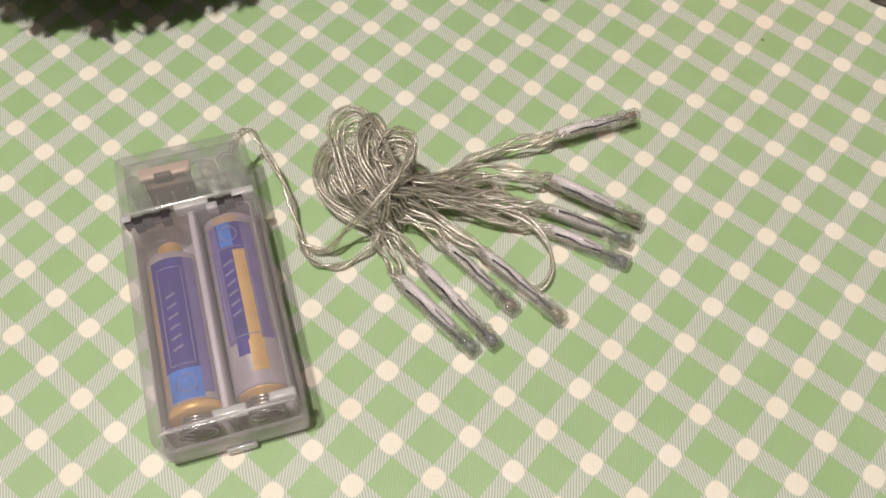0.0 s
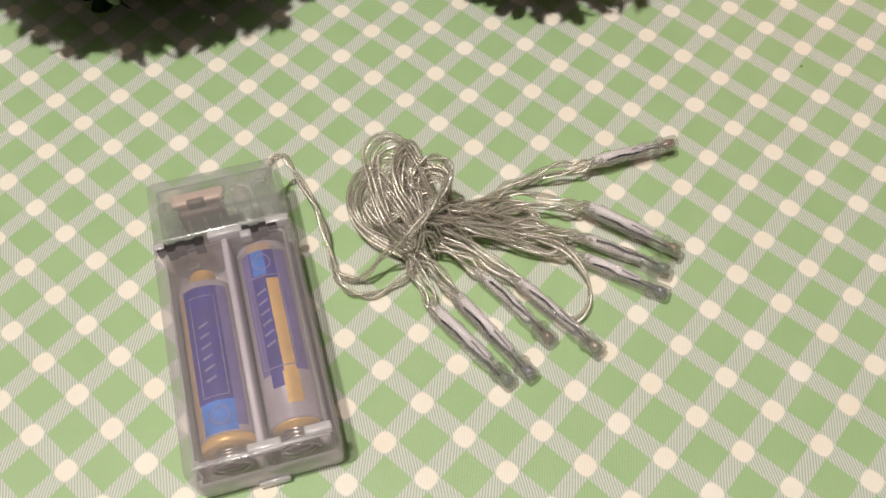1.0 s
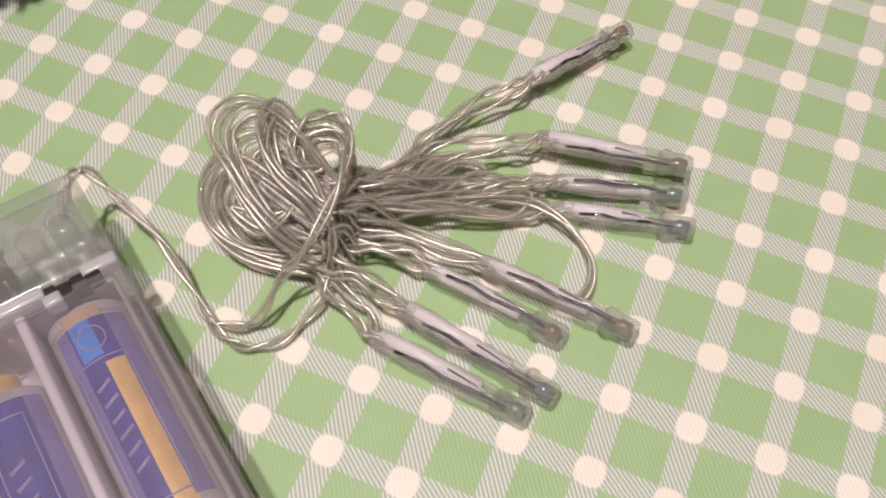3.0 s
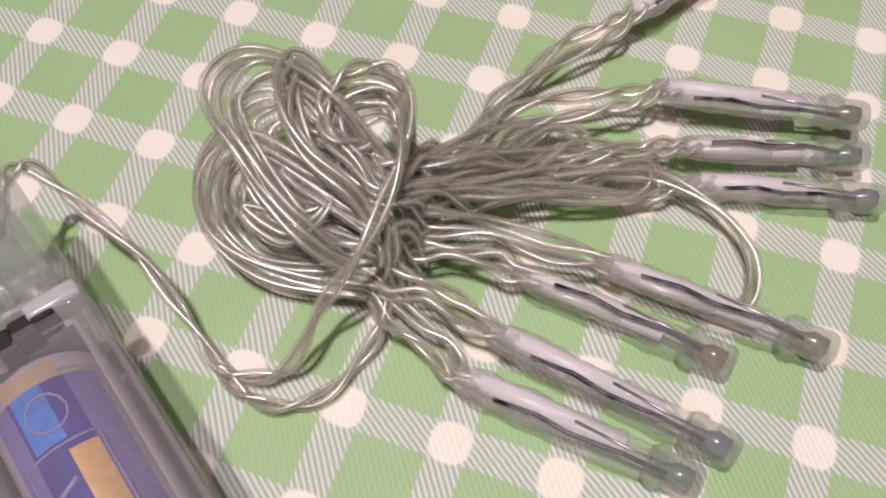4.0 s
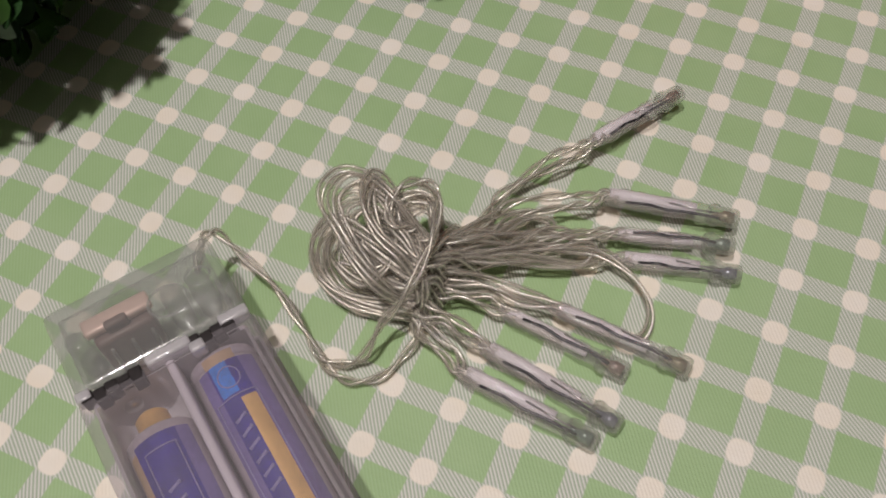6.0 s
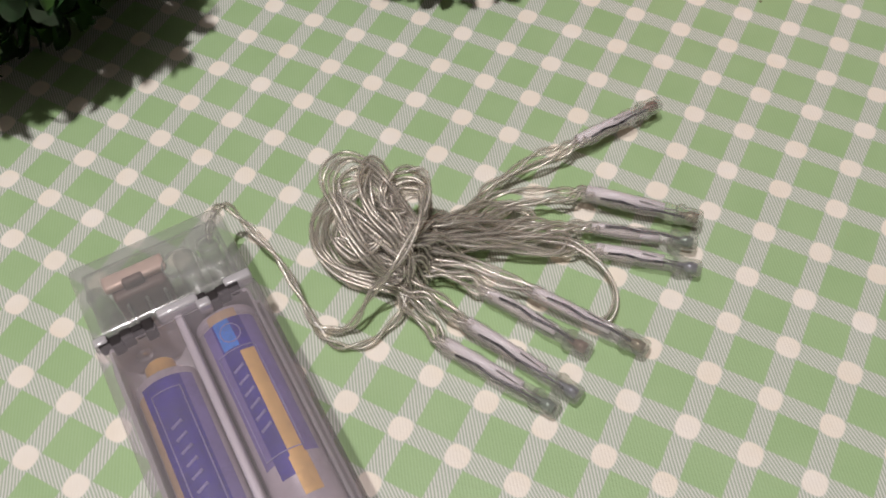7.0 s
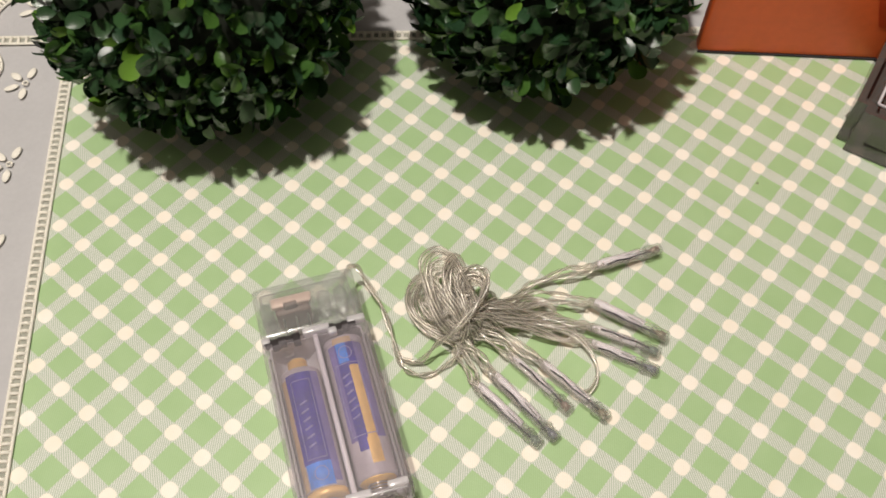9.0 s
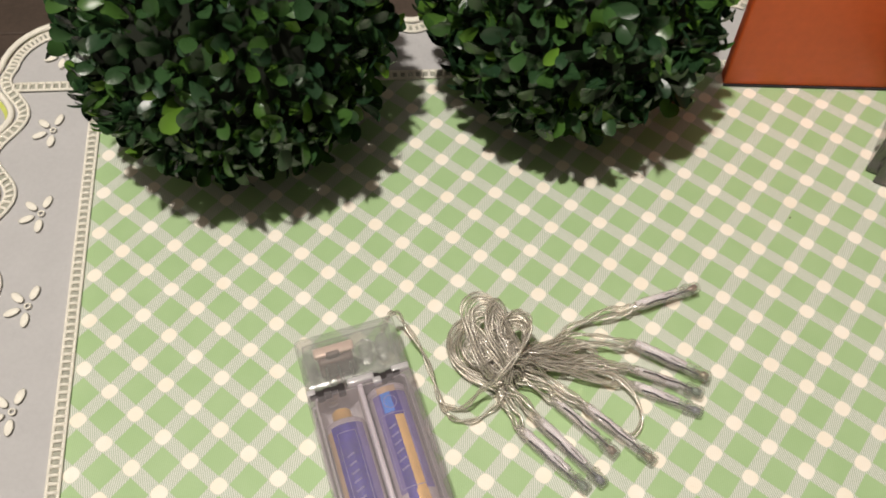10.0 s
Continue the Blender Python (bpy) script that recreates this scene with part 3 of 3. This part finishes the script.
    y_a, y_b = (0.0125, n - 0.0108) if gold_end else (0.0115, 0.0385)
    lo, hi = (-0.50, 0.42) if gold_end else (-0.55, 0.70)
    for a in (lo, hi):
        arc_line([(a, y_a), (a, y_b)], 0.00016)
    for yy in (y_a, y_b):
        arc_line([(lo + (hi - lo) * k / 8, yy) for k in range(9)], 0.00016)
    arc_line([(0.32 * math.sin(k * 0.524), 0.0072 + 0.0024 * math.cos(k * 0.524)) for k in range(13)], 0.00016)
    part("printed_frame", bm, M_INK, cell)
    bm = bmesh.new()
    mid = -0.10 if gold_end else 0.22
    for k in range(6):
        yy = y_a + 0.0042 + k * 0.0031
        arc_line([(mid - 0.19, yy), (mid + 0.19, yy + 0.0011)], 0.00042, 1.01)
    part("word_bars", bm, M_INK, cell, "unreadable pale print")


battery(-0.0086, -0.0356, 0.0166, True, "purple and bright blue AA battery with gold end")
battery(0.0086, 0.0190, -0.0350, False, "purple and gold AA battery in the case")

# ---- string of lights ----
WIRE = 0.00059
TIE_MID, TIE_DIR, FLOW = Vector((-0.0362, -0.0158, 0)), Vector((0.62, 0.785, 0)), Vector((0.82, -0.57, 0))
# base and tip of each lamp, the bend of its wires, and where along the tie they pass
LAMPS = [
    ((0.0135, 0.0085, 0.0058), (0.0402, 0.0165, 0.0052), (-0.0110, 0.0005, 0.0045), 1.00),
    ((0.0100, -0.0075, 0.0065), (0.0370, -0.0225, 0.0050), (-0.0110, -0.0065, 0.0060), 0.80),
    ((0.0085, -0.0172, 0.0048), (0.0335, -0.0282, 0.0040), (-0.0110, -0.0115, 0.0065), 0.50),
    ((0.0078, -0.0228, 0.0032), (0.0320, -0.0352, 0.0030), (-0.0110, -0.0165, 0.0060), 0.20),
    ((-0.0215, -0.0278, 0.0036), (-0.0014, -0.0497, 0.0030), (-0.0290, -0.0222, 0.0060), -0.25),
    ((-0.0110, -0.0310, 0.0050), (0.0115, -0.0530, 0.0036), (-0.0240, -0.0210, 0.0080), 0.00),
    ((-0.0350, -0.0385, 0.0032), (-0.0132, -0.0620, 0.0030), (-0.0378, -0.0300, 0.0050), -0.95),
    ((-0.0287, -0.0352, 0.0046), (-0.0072, -0.0602, 0.0032), (-0.0345, -0.0280, 0.0070), -0.70),
]


def light_string():
    rnd = random.Random(5)
    s = thing("string_lights", pose(0, 0, 0), "coiled string of small clear lamps on silvery clear wire", "string lights")

    def jig(v, k):
        return Vector(v) + Vector((rnd.uniform(-k, k), rnd.uniform(-k, k), rnd.uniform(-k, k) * 0.6))

    def pair(name, points, turns, steps=9, gap=0.00064, thick=WIRE):
        """Two clear wires that run side by side and wind slowly round each other."""
        line = spline([Vector((q[0], q[1], max(q[2], 0.0014))) for q in points], steps)
        for strand in twisted(line, gap, turns, rnd.uniform(0, 6.28)):
            for q in strand:
                q.z = max(q.z, thick * 1.05)
            bm = bmesh.new()
            tube(bm, strand, thick * 0.36, 5)
            for f in bm.faces:
                f.material_index = 1
            tube(bm, strand, thick, 8)
            part(name, bm, M_WIRE, s).data.materials.append(M_STRAND)

    # lead from the case, then up over the bundle as a tie that ends in a curl on top
    pair("lead_wire", [(-0.0840, -0.0030, 0.0125), (-0.0822, 0.0012, 0.0150), (-0.0800, 0.0042, 0.0160), (-0.0777, 0.0045, 0.0148), (-0.0747, 0.0005, 0.0120), (-0.0692, -0.0079, 0.0085),
                       (-0.0654, -0.0175, 0.0042), (-0.0630, -0.0254, 0.0018), (-0.0583, -0.0286, 0.0016), (-0.0540, -0.0290, 0.0040), (-0.0483, -0.0256, 0.0100), (-0.0420, -0.0235, 0.0160),
                       (-0.0345, -0.0160, 0.0200), (-0.0300, -0.0075, 0.0210), (-0.0298, -0.0028, 0.0212), (-0.0325, -0.0004, 0.0214), (-0.0372, -0.0010, 0.0214), (-0.0408, -0.0042, 0.0200), (-0.0400, -0.0085, 0.0180), (-0.0360, -0.0088, 0.0165)], 8)
    pair("lead_wire", [(-0.0633, -0.0252, 0.0016), (-0.0612, -0.0300, 0.0014), (-0.0575, -0.0331, 0.0013), (-0.0516, -0.0337, 0.0013), (-0.0445, -0.0298, 0.0016), (-0.0403, -0.0262, 0.0040), (-0.0360, -0.0200, 0.0060)], 2.5)

    def under_tie(f, level):
        h = 0.0150 * math.sqrt(max(0.06, 1 - f * f))
        return TIE_MID + TIE_DIR * (f * 0.0100) + Vector((0, 0, 0.0018 + h * level))

    def loose_end(q):
        goal = Vector(rnd.choice(LAMPS)[2])
        a, b = q.lerp(goal, 0.3), q.lerp(goal, rnd.uniform(0.25, 0.55))
        b.z = rnd.uniform(0.0014, 0.003)
        return [jig(a, 0.0006), jig(b, 0.0012)]

    # the head of the bundle: nested turns that leave the tie low on one side, rise round the back and come down over the top
    wide = [(-0.0536, -0.0162, 0.0050), (-0.0590, -0.0085, 0.0070), (-0.0588, -0.0030, 0.0120), (-0.0540, -0.0002, 0.0160), (-0.0490, -0.0040, 0.0172), (-0.0446, -0.0105, 0.0165)]
    high = [(-0.0472, -0.0188, 0.0130), (-0.0512, -0.0122, 0.0160), (-0.0528, -0.0060, 0.0190), (-0.0538, 0.0006, 0.0202), (-0.0522, 0.0056, 0.0212), (-0.0472, 0.0080, 0.0215), (-0.0420, 0.0040, 0.0216), (-0.0380, -0.0030, 0.0205)]
    inner = [(-0.0395, 0.0035, 0.0195), (-0.0436, 0.0030, 0.0220), (-0.0456, -0.0034, 0.0218), (-0.0442, -0.0104, 0.0202), (-0.0412, -0.0160, 0.0180)]
    crown = [(-0.0296, -0.0080, 0.0170), (-0.0298, -0.0034, 0.0186), (-0.0330, -0.0010, 0.0196), (-0.0378, -0.0018, 0.0196), (-0.0408, -0.0062, 0.0184), (-0.0390, -0.0110, 0.0170)]
    for shape, mid, count, shrink, ends in ((wide, (-0.0470, -0.0110, 0.0100), 7, 0.09, (-0.95, -0.35)), (high, (-0.0440, -0.0050, 0.0130), 6, 0.115, (-0.75, 0.55)), (inner, (-0.0425, -0.0050, 0.0120), 4, 0.13, (0.75, -0.30)), (crown, (-0.0350, -0.0060, 0.0130), 5, 0.13, (0.9, 0.1))):
        mid = Vector(mid)
        for k in range(count):
            f = 1.0 - shrink * k
            drift = Vector((rnd.uniform(-0.0008, 0.0008), rnd.uniform(-0.0008, 0.0008), -0.0003 * k)) * min(1.0, k / 2)
            ring = [mid + (Vector(q) - mid) * f + drift for q in shape]
            a = under_tie(max(-1, min(1, ends[0] + 0.09 * k + rnd.uniform(-0.05, 0.05))), 0.25 + 0.06 * k)
            b = under_tie(max(-1, min(1, ends[1] + rnd.uniform(-0.25, 0.25))), rnd.uniform(0.75, 1.0))
            ea, eb = loose_end(a), loose_end(b)
            pair("wire_loop", [ea[1], ea[0], a] + [jig(q, 0.0004) for q in ring] + [b, eb[0], eb[1]], rnd.uniform(0.8, 1.8), 8)
    # short turns that fill the middle of the head
    for k in range(8):
        mid = Vector((-0.0450 + rnd.uniform(-0.003, 0.004), -0.0060 + rnd.uniform(-0.005, 0.004), 0.0105 + rnd.uniform(-0.004, 0.004)))
        a0, rr = rnd.uniform(0, 6.28), rnd.uniform(0.0035, 0.0060)
        a, b = under_tie(rnd.uniform(-0.6, 0.2), rnd.uniform(0.2, 0.9)), under_tie(rnd.uniform(-0.2, 0.7), rnd.uniform(0.2, 0.9))
        pair("wire_loop", [a] + [mid + Vector((rr * math.cos(a0 + q * 1.2), rr * math.sin(a0 + q * 1.2), 0.0015 * math.sin(q * 2 + k))) for q in range(5)] + [b], 1.0)

    for idx, (base, tip, via, across) in enumerate(LAMPS):
        base, tip, via = Vector(base), Vector(tip), Vector(via)
        d = (tip - base).normalized()
        lamp = new("lamp")
        lamp.parent = s
        tagged(lamp, "clear lamp in a see-through sleeve")
        lamp.matrix_world = Matrix.Translation(base) @ d.to_track_quat("Y", "Z").to_matrix().to_4x4() @ pose(0, 0, 0, 0, rnd.uniform(-40, 40), 0)
        n = (tip - base).length
        r = 0.0024
        cut = n - 0.0064
        # shrunk sleeve: dented and wrinkled along its length, pinched where the wires go in
        ys = [-0.0012, 0.0, 0.0014] + [0.003 + (cut - 0.0035) * q / 17 for q in range(17)] + [cut]
        bm = bmesh.new()
        tube(bm, [Vector((rnd.uniform(-0.00016, 0.00016), y, rnd.uniform(-0.00012, 0.00012))) for y in ys], [r * 0.55, r * 0.7, r * 0.9] + [r * rnd.uniform(0.86, 1.07) for q in range(17)] + [r * 0.9], 14, 0.8)
        part("sleeve", bm, M_SLEEVE, lamp, "clear shrink sleeve")
        bm = bmesh.new()
        tube(bm, [(-0.0008, 0.0012, -0.0003), (-0.0007, cut * 0.35, -0.0002), (-0.0006, cut * 0.86, 0)], [0.0013, 0.0015, 0.0014], 10)
        part("insulated_core", bm, M_CORE, lamp, "lilac grey wire core")
        bm = bmesh.new()
        tube(bm, [(0.0009, 0.0010, -0.0002), (0.0010, cut * 0.3, 0.0002), (0.0009, cut * 0.62, 0.0001)], [0.0008, 0.0009, 0.0007], 8)
        part("insulated_core", bm, M_WIRE, lamp)
        bm = bmesh.new()
        tube(bm, [(0.0011, cut * 0.20, 0.0012), (0.0007, cut * 0.42, 0.0015), (0.0011, cut * 0.60, 0.0012), (0.0007, cut * 0.85, 0.0013), (0.0006, cut + 0.002, 0.0006)], 0.00036, 6)
        part("lead_pin", bm, M_LEAD, lamp, "dark lead pin")
        bm = bmesh.new()
        tube(bm, [(-0.0006, cut * 0.6, 0.0014), (-0.0002, cut * 0.9, 0.0012), (-0.0006, cut + 0.002, 0.0003)], 0.00024, 6)
        part("lead_pin", bm, M_STEEL, lamp)
        bm = bmesh.new()
        tube(bm, [(0, cut - 0.0006, 0), (0, cut + 0.0003, 0), (0, cut + 0.0016, 0), (0, cut + 0.0019, 0), (0, n - 0.0009, 0), (0, n - 0.0002, 0), (0, n, 0)], [r * 0.9, r * 1.14, r * 1.14, r * 0.97, r * 0.97, r * 0.86, r * 0.7], 16)
        bulb = part("bulb", bm, M_TIP, lamp, "clear flat-ended bulb")
        bm = bmesh.new()
        tube(bm, [(0, cut + 0.0004, 0), (0, cut + 0.0022, 0.0001), (0, cut + 0.0032, 0.0001), (0, n - 0.0012, 0)], [0.0007, 0.0009, 0.0015, 0.0013], 10)
        part("reflector_cup", bm, M_DIES[idx % 4], bulb)
        # two pairs of wires back under the tie, wavering as they go
        slack = 1.0 if idx < 4 else 0.4
        for w in range(2):
            c = under_tie(max(-1, min(1, across + rnd.uniform(-0.15, 0.15))), rnd.uniform(0.3, 1.0))
            side = d.cross(Vector((0, 0, 1))) * (0.0011 if w else -0.0011)
            mid_a = jig(c.lerp(via, 0.5) + side, 0.0024 * slack)
            mid_b = jig(via + side, 0.0024 * slack)
            mid_c = jig(via.lerp(base, 0.5) + side * 1.4, 0.0018 * slack)
            e = base + side * 0.6
            pair("feed_wire", [c - FLOW * 0.006, c, mid_a, mid_b, mid_c, jig(via.lerp(base, 0.82) + side, 0.0004), e, e + d * 0.003], rnd.uniform(3.0, 4.5) if idx < 4 else rnd.uniform(1.0, 1.8), 12)
    # slack turns among the lamps, and the open loop beside them
    for k in range(4):
        far = Vector((-0.0075 + 0.0034 * k, -0.0060 - 0.0044 * k, 0.0050))
        a, b = under_tie(0.75 - 0.22 * k, rnd.uniform(0.2, 1)), under_tie(0.6 - 0.22 * k, rnd.uniform(0.2, 1))
        pair("wire_loop", [a - FLOW * 0.005, a, jig(a.lerp(far, 0.5), 0.0018), jig(far + Vector((-0.006, 0.0022, 0.001)), 0.0008), far, jig(far + Vector((-0.005, -0.0026, -0.001)), 0.0008), jig(b.lerp(far, 0.45), 0.0018), b, b - FLOW * 0.005], rnd.uniform(2.0, 3.5))
    pair("wire_loop", [(-0.012, -0.0165, 0.007), (-0.003, -0.0188, 0.006), (0.0035, -0.0215, 0.005), (0.0085, -0.0285, 0.004), (0.0095, -0.0360, 0.003), (0.0068, -0.0412, 0.002), (0.003, -0.0420, 0.0016), (-0.002, -0.0385, 0.0018)], 1.2)


light_string()


# ---- topiary balls ----
def leaf_mesh():
    bm = bmesh.new()
    rows = []
    prof = [(0.0, 0.0007), (0.18, 0.0022), (0.42, 0.0042), (0.68, 0.0049), (0.88, 0.0036), (1.0, 0.0008)]
    for f, w in prof:
        y, z = 0.0135 * f, 0.0018 * math.sin(f * 2.6)
        rows.append([bm.verts.new((-w, y, z + 0.0009 * w / 0.005)), bm.verts.new((0, y, z - 0.0003)), bm.verts.new((w, y, z + 0.0009 * w / 0.005))])
    for a, b in zip(rows, rows[1:]):
        for i in range(2):
            bm.faces.new((a[i], a[i + 1], b[i + 1], b[i]))
    return bm


LEAF = finish(leaf_mesh(), "leaf", M_LEAF)


def topiary(centre, radius, seed, total=2700):
    rnd = random.Random(seed)
    c = Vector(centre)
    plant = thing("topiary_ball", pose(c.x, c.y, 0), "ball of artificial boxwood with glossy dark green leaves", "plant", "topiary balls")
    # near-black filler ball: the deep shade between leaves is in its colour
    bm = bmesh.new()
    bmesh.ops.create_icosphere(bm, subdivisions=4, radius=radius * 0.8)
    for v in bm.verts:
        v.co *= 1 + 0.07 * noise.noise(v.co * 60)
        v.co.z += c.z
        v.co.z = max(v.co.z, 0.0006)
    part("shade_core", bm, M_LEAF_SHADE, plant, "near-black core that stands in for shade between the leaves")
    rest = bmesh.new()
    made = 0
    for i in range(total):
        zz = 1 - 2 * (i + 0.5) / total
        a = i * 2.399963 + rnd.uniform(-0.3, 0.3)
        n = Vector((math.sqrt(1 - zz * zz) * math.cos(a), math.sqrt(1 - zz * zz) * math.sin(a), zz))
        n = (n + Vector((rnd.gauss(0, 1), rnd.gauss(0, 1), rnd.gauss(0, 1))) * 0.06).normalized()
        depth = rnd.uniform(0.8, 0.99) + 0.04 * noise.noise(n * 3 + Vector((seed, 0, 0)))
        p = n * radius * depth
        p.z += c.z
        if p.z < 0.004:
            continue
        out = (n + Vector((rnd.gauss(0, 0.55), rnd.gauss(0, 0.55), rnd.gauss(0, 0.55) + 0.1))).normalized()
        roll = Vector((rnd.gauss(0, 1), rnd.gauss(0, 1), rnd.gauss(0, 1) + 0.5))
        side = out.cross(roll).normalized()
        # leaf lies between flat on the ball and sticking out
        y = (out * rnd.uniform(0.5, 1.0) + side * 0.45 + Vector((0, 0, 0.2))).normalized()
        z = (n - y * n.dot(y)).normalized()
        x = y.cross(z)
        k = rnd.uniform(0.6, 0.9)
        m = Matrix((x, y, z)).transposed().to_4x4()
        m = Matrix.Translation(p) @ m @ Matrix.Diagonal((k * rnd.uniform(0.7, 0.95), k, k, 1))
        if (m @ Vector((0, 0.0135, 0))).z < 0.001:
            continue
        if made < 290 and n.y < 0.1 and n.z > -0.3 and i % 3 == 0:
            ob = new("leaf", LEAF)
            ob.parent = plant
            ob.matrix_local = m
            made += 1
        else:
            b = leaf_mesh()
            merge_points(rest, b, m)
    tagged(part("foliage", rest, M_LEAF, plant, "dense small boxwood leaves"), kind="stuff")
    return plant


def merge_points(bm, b, m):
    index = {}
    for v in b.verts:
        index[v] = bm.verts.new(m @ v.co)
    for f in b.faces:
        bm.faces.new([index[v] for v in f.verts])
    b.free()


BALL_A, BALL_B = (-0.1400, 0.1125, 0.0635), (-0.0010, 0.1280, 0.0620)
topiary(BALL_A, BALL_A[2] * 0.955, 3)
topiary(BALL_B, BALL_B[2] * 0.945, 8)


# ---- orange box ----
def orange_box():
    t = thing("gift_bag", pose(0.0748, 0.1265, 0.0003, 0, 0, -4.5), "bright orange card gift bag standing on the tablecloth", "gift bag")
    bm = bmesh.new()
    box(bm, 0, 0.16, 0, 0.007, 0, 0.13, 0.0012, 2)
    part("carton", bm, M_ORANGE, t)
    # folded flap, its shade painted as a darker red
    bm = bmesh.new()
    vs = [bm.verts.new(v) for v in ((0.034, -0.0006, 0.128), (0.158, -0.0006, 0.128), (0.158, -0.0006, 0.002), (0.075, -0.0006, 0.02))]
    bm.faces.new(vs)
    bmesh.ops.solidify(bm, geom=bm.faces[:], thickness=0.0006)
    part("folded_flap", bm, M_CRIMSON, t, "folded flap with its shade painted in as darker red", False)
    # thin dark bar painting the contact shade along the bag's foot
    bm = bmesh.new()
    box(bm, 0, 0.16, -0.0008, 0.0002, 0, 0.0006)
    part("foot_shade_line", bm, M_DARK, t)


orange_box()


# ---- glass dish ----
def glass_dish():
    t = thing("glass_dish", pose(0.1235, 0.0705, 0.0004, 0, 0, -33), "smoky rectangular glass dish of amber sweets", "dish")
    L, W, H, e = 0.12, 0.11, 0.024, 0.004
    bm = bmesh.new()
    b = bmesh.new()
    bmesh.ops.create_cube(b, size=1)
    bmesh.ops.transform(b, verts=b.verts, matrix=Matrix.Translation((W / 2, L / 2, H / 2)) @ Matrix.Diagonal((W, L, H, 1)))
    bmesh.ops.bevel(b, geom=[q for q in b.edges if abs(q.verts[0].co.z - q.verts[1].co.z) > 0.01], offset=0.0045, segments=4, affect="EDGES")
    top = [f for f in b.faces if f.normal.z > 0.9]
    r = bmesh.ops.inset_region(b, faces=top, thickness=0.004)
    bmesh.ops.translate(b, verts=list({v for f in top for v in f.verts}), vec=(0, 0, -0.0005))
    r = bmesh.ops.inset_region(b, faces=top, thickness=e)
    bmesh.ops.translate(b, verts=list({v for f in top for v in f.verts}), vec=(0, 0, -0.016))
    merge(bm, b)
    part("bowl", bm, M_GLASS, t, "thick smoky glass bowl", False)
    bm = bmesh.new()
    o = 0.0082
    tube(bm, [(o, o, H - 0.001), (W - o, o, H - 0.001), (W - o, L - o, H - 0.001), (o, L - o, H - 0.001), (o, o, H - 0.001)], 0.0006, 6)
    part("inner_rim", bm, M_RIB, t, "bright inner rim")
    rnd = random.Random(2)
    for i in range(75):
        b = bmesh.new()
        bmesh.ops.create_icosphere(b, subdivisions=2, radius=1)
        for v in b.verts:
            v.co *= 1 + 0.25 * noise.noise(v.co * 1.6 + Vector((i * 3, 0, 0)))
        k = rnd.uniform(0.006, 0.009)
        m = pose(rnd.uniform(0.0165, W - 0.0165), rnd.uniform(0.0165, L - 0.0165), 0.0125 + 0.006 * (i % 2), rnd.uniform(0, 90), rnd.uniform(0, 90), rnd.uniform(0, 180))
        bmesh.ops.transform(b, verts=b.verts, matrix=m @ Matrix.Diagonal((k, k * 0.8, k * 0.55, 1)))
        ob = solo("sweet", b, M_AMBER, "amber brown sweet in the glass dish", "sweet")
        ob.matrix_world = t.matrix_world
        ob["group"] = "sweets in the dish"


glass_dish()
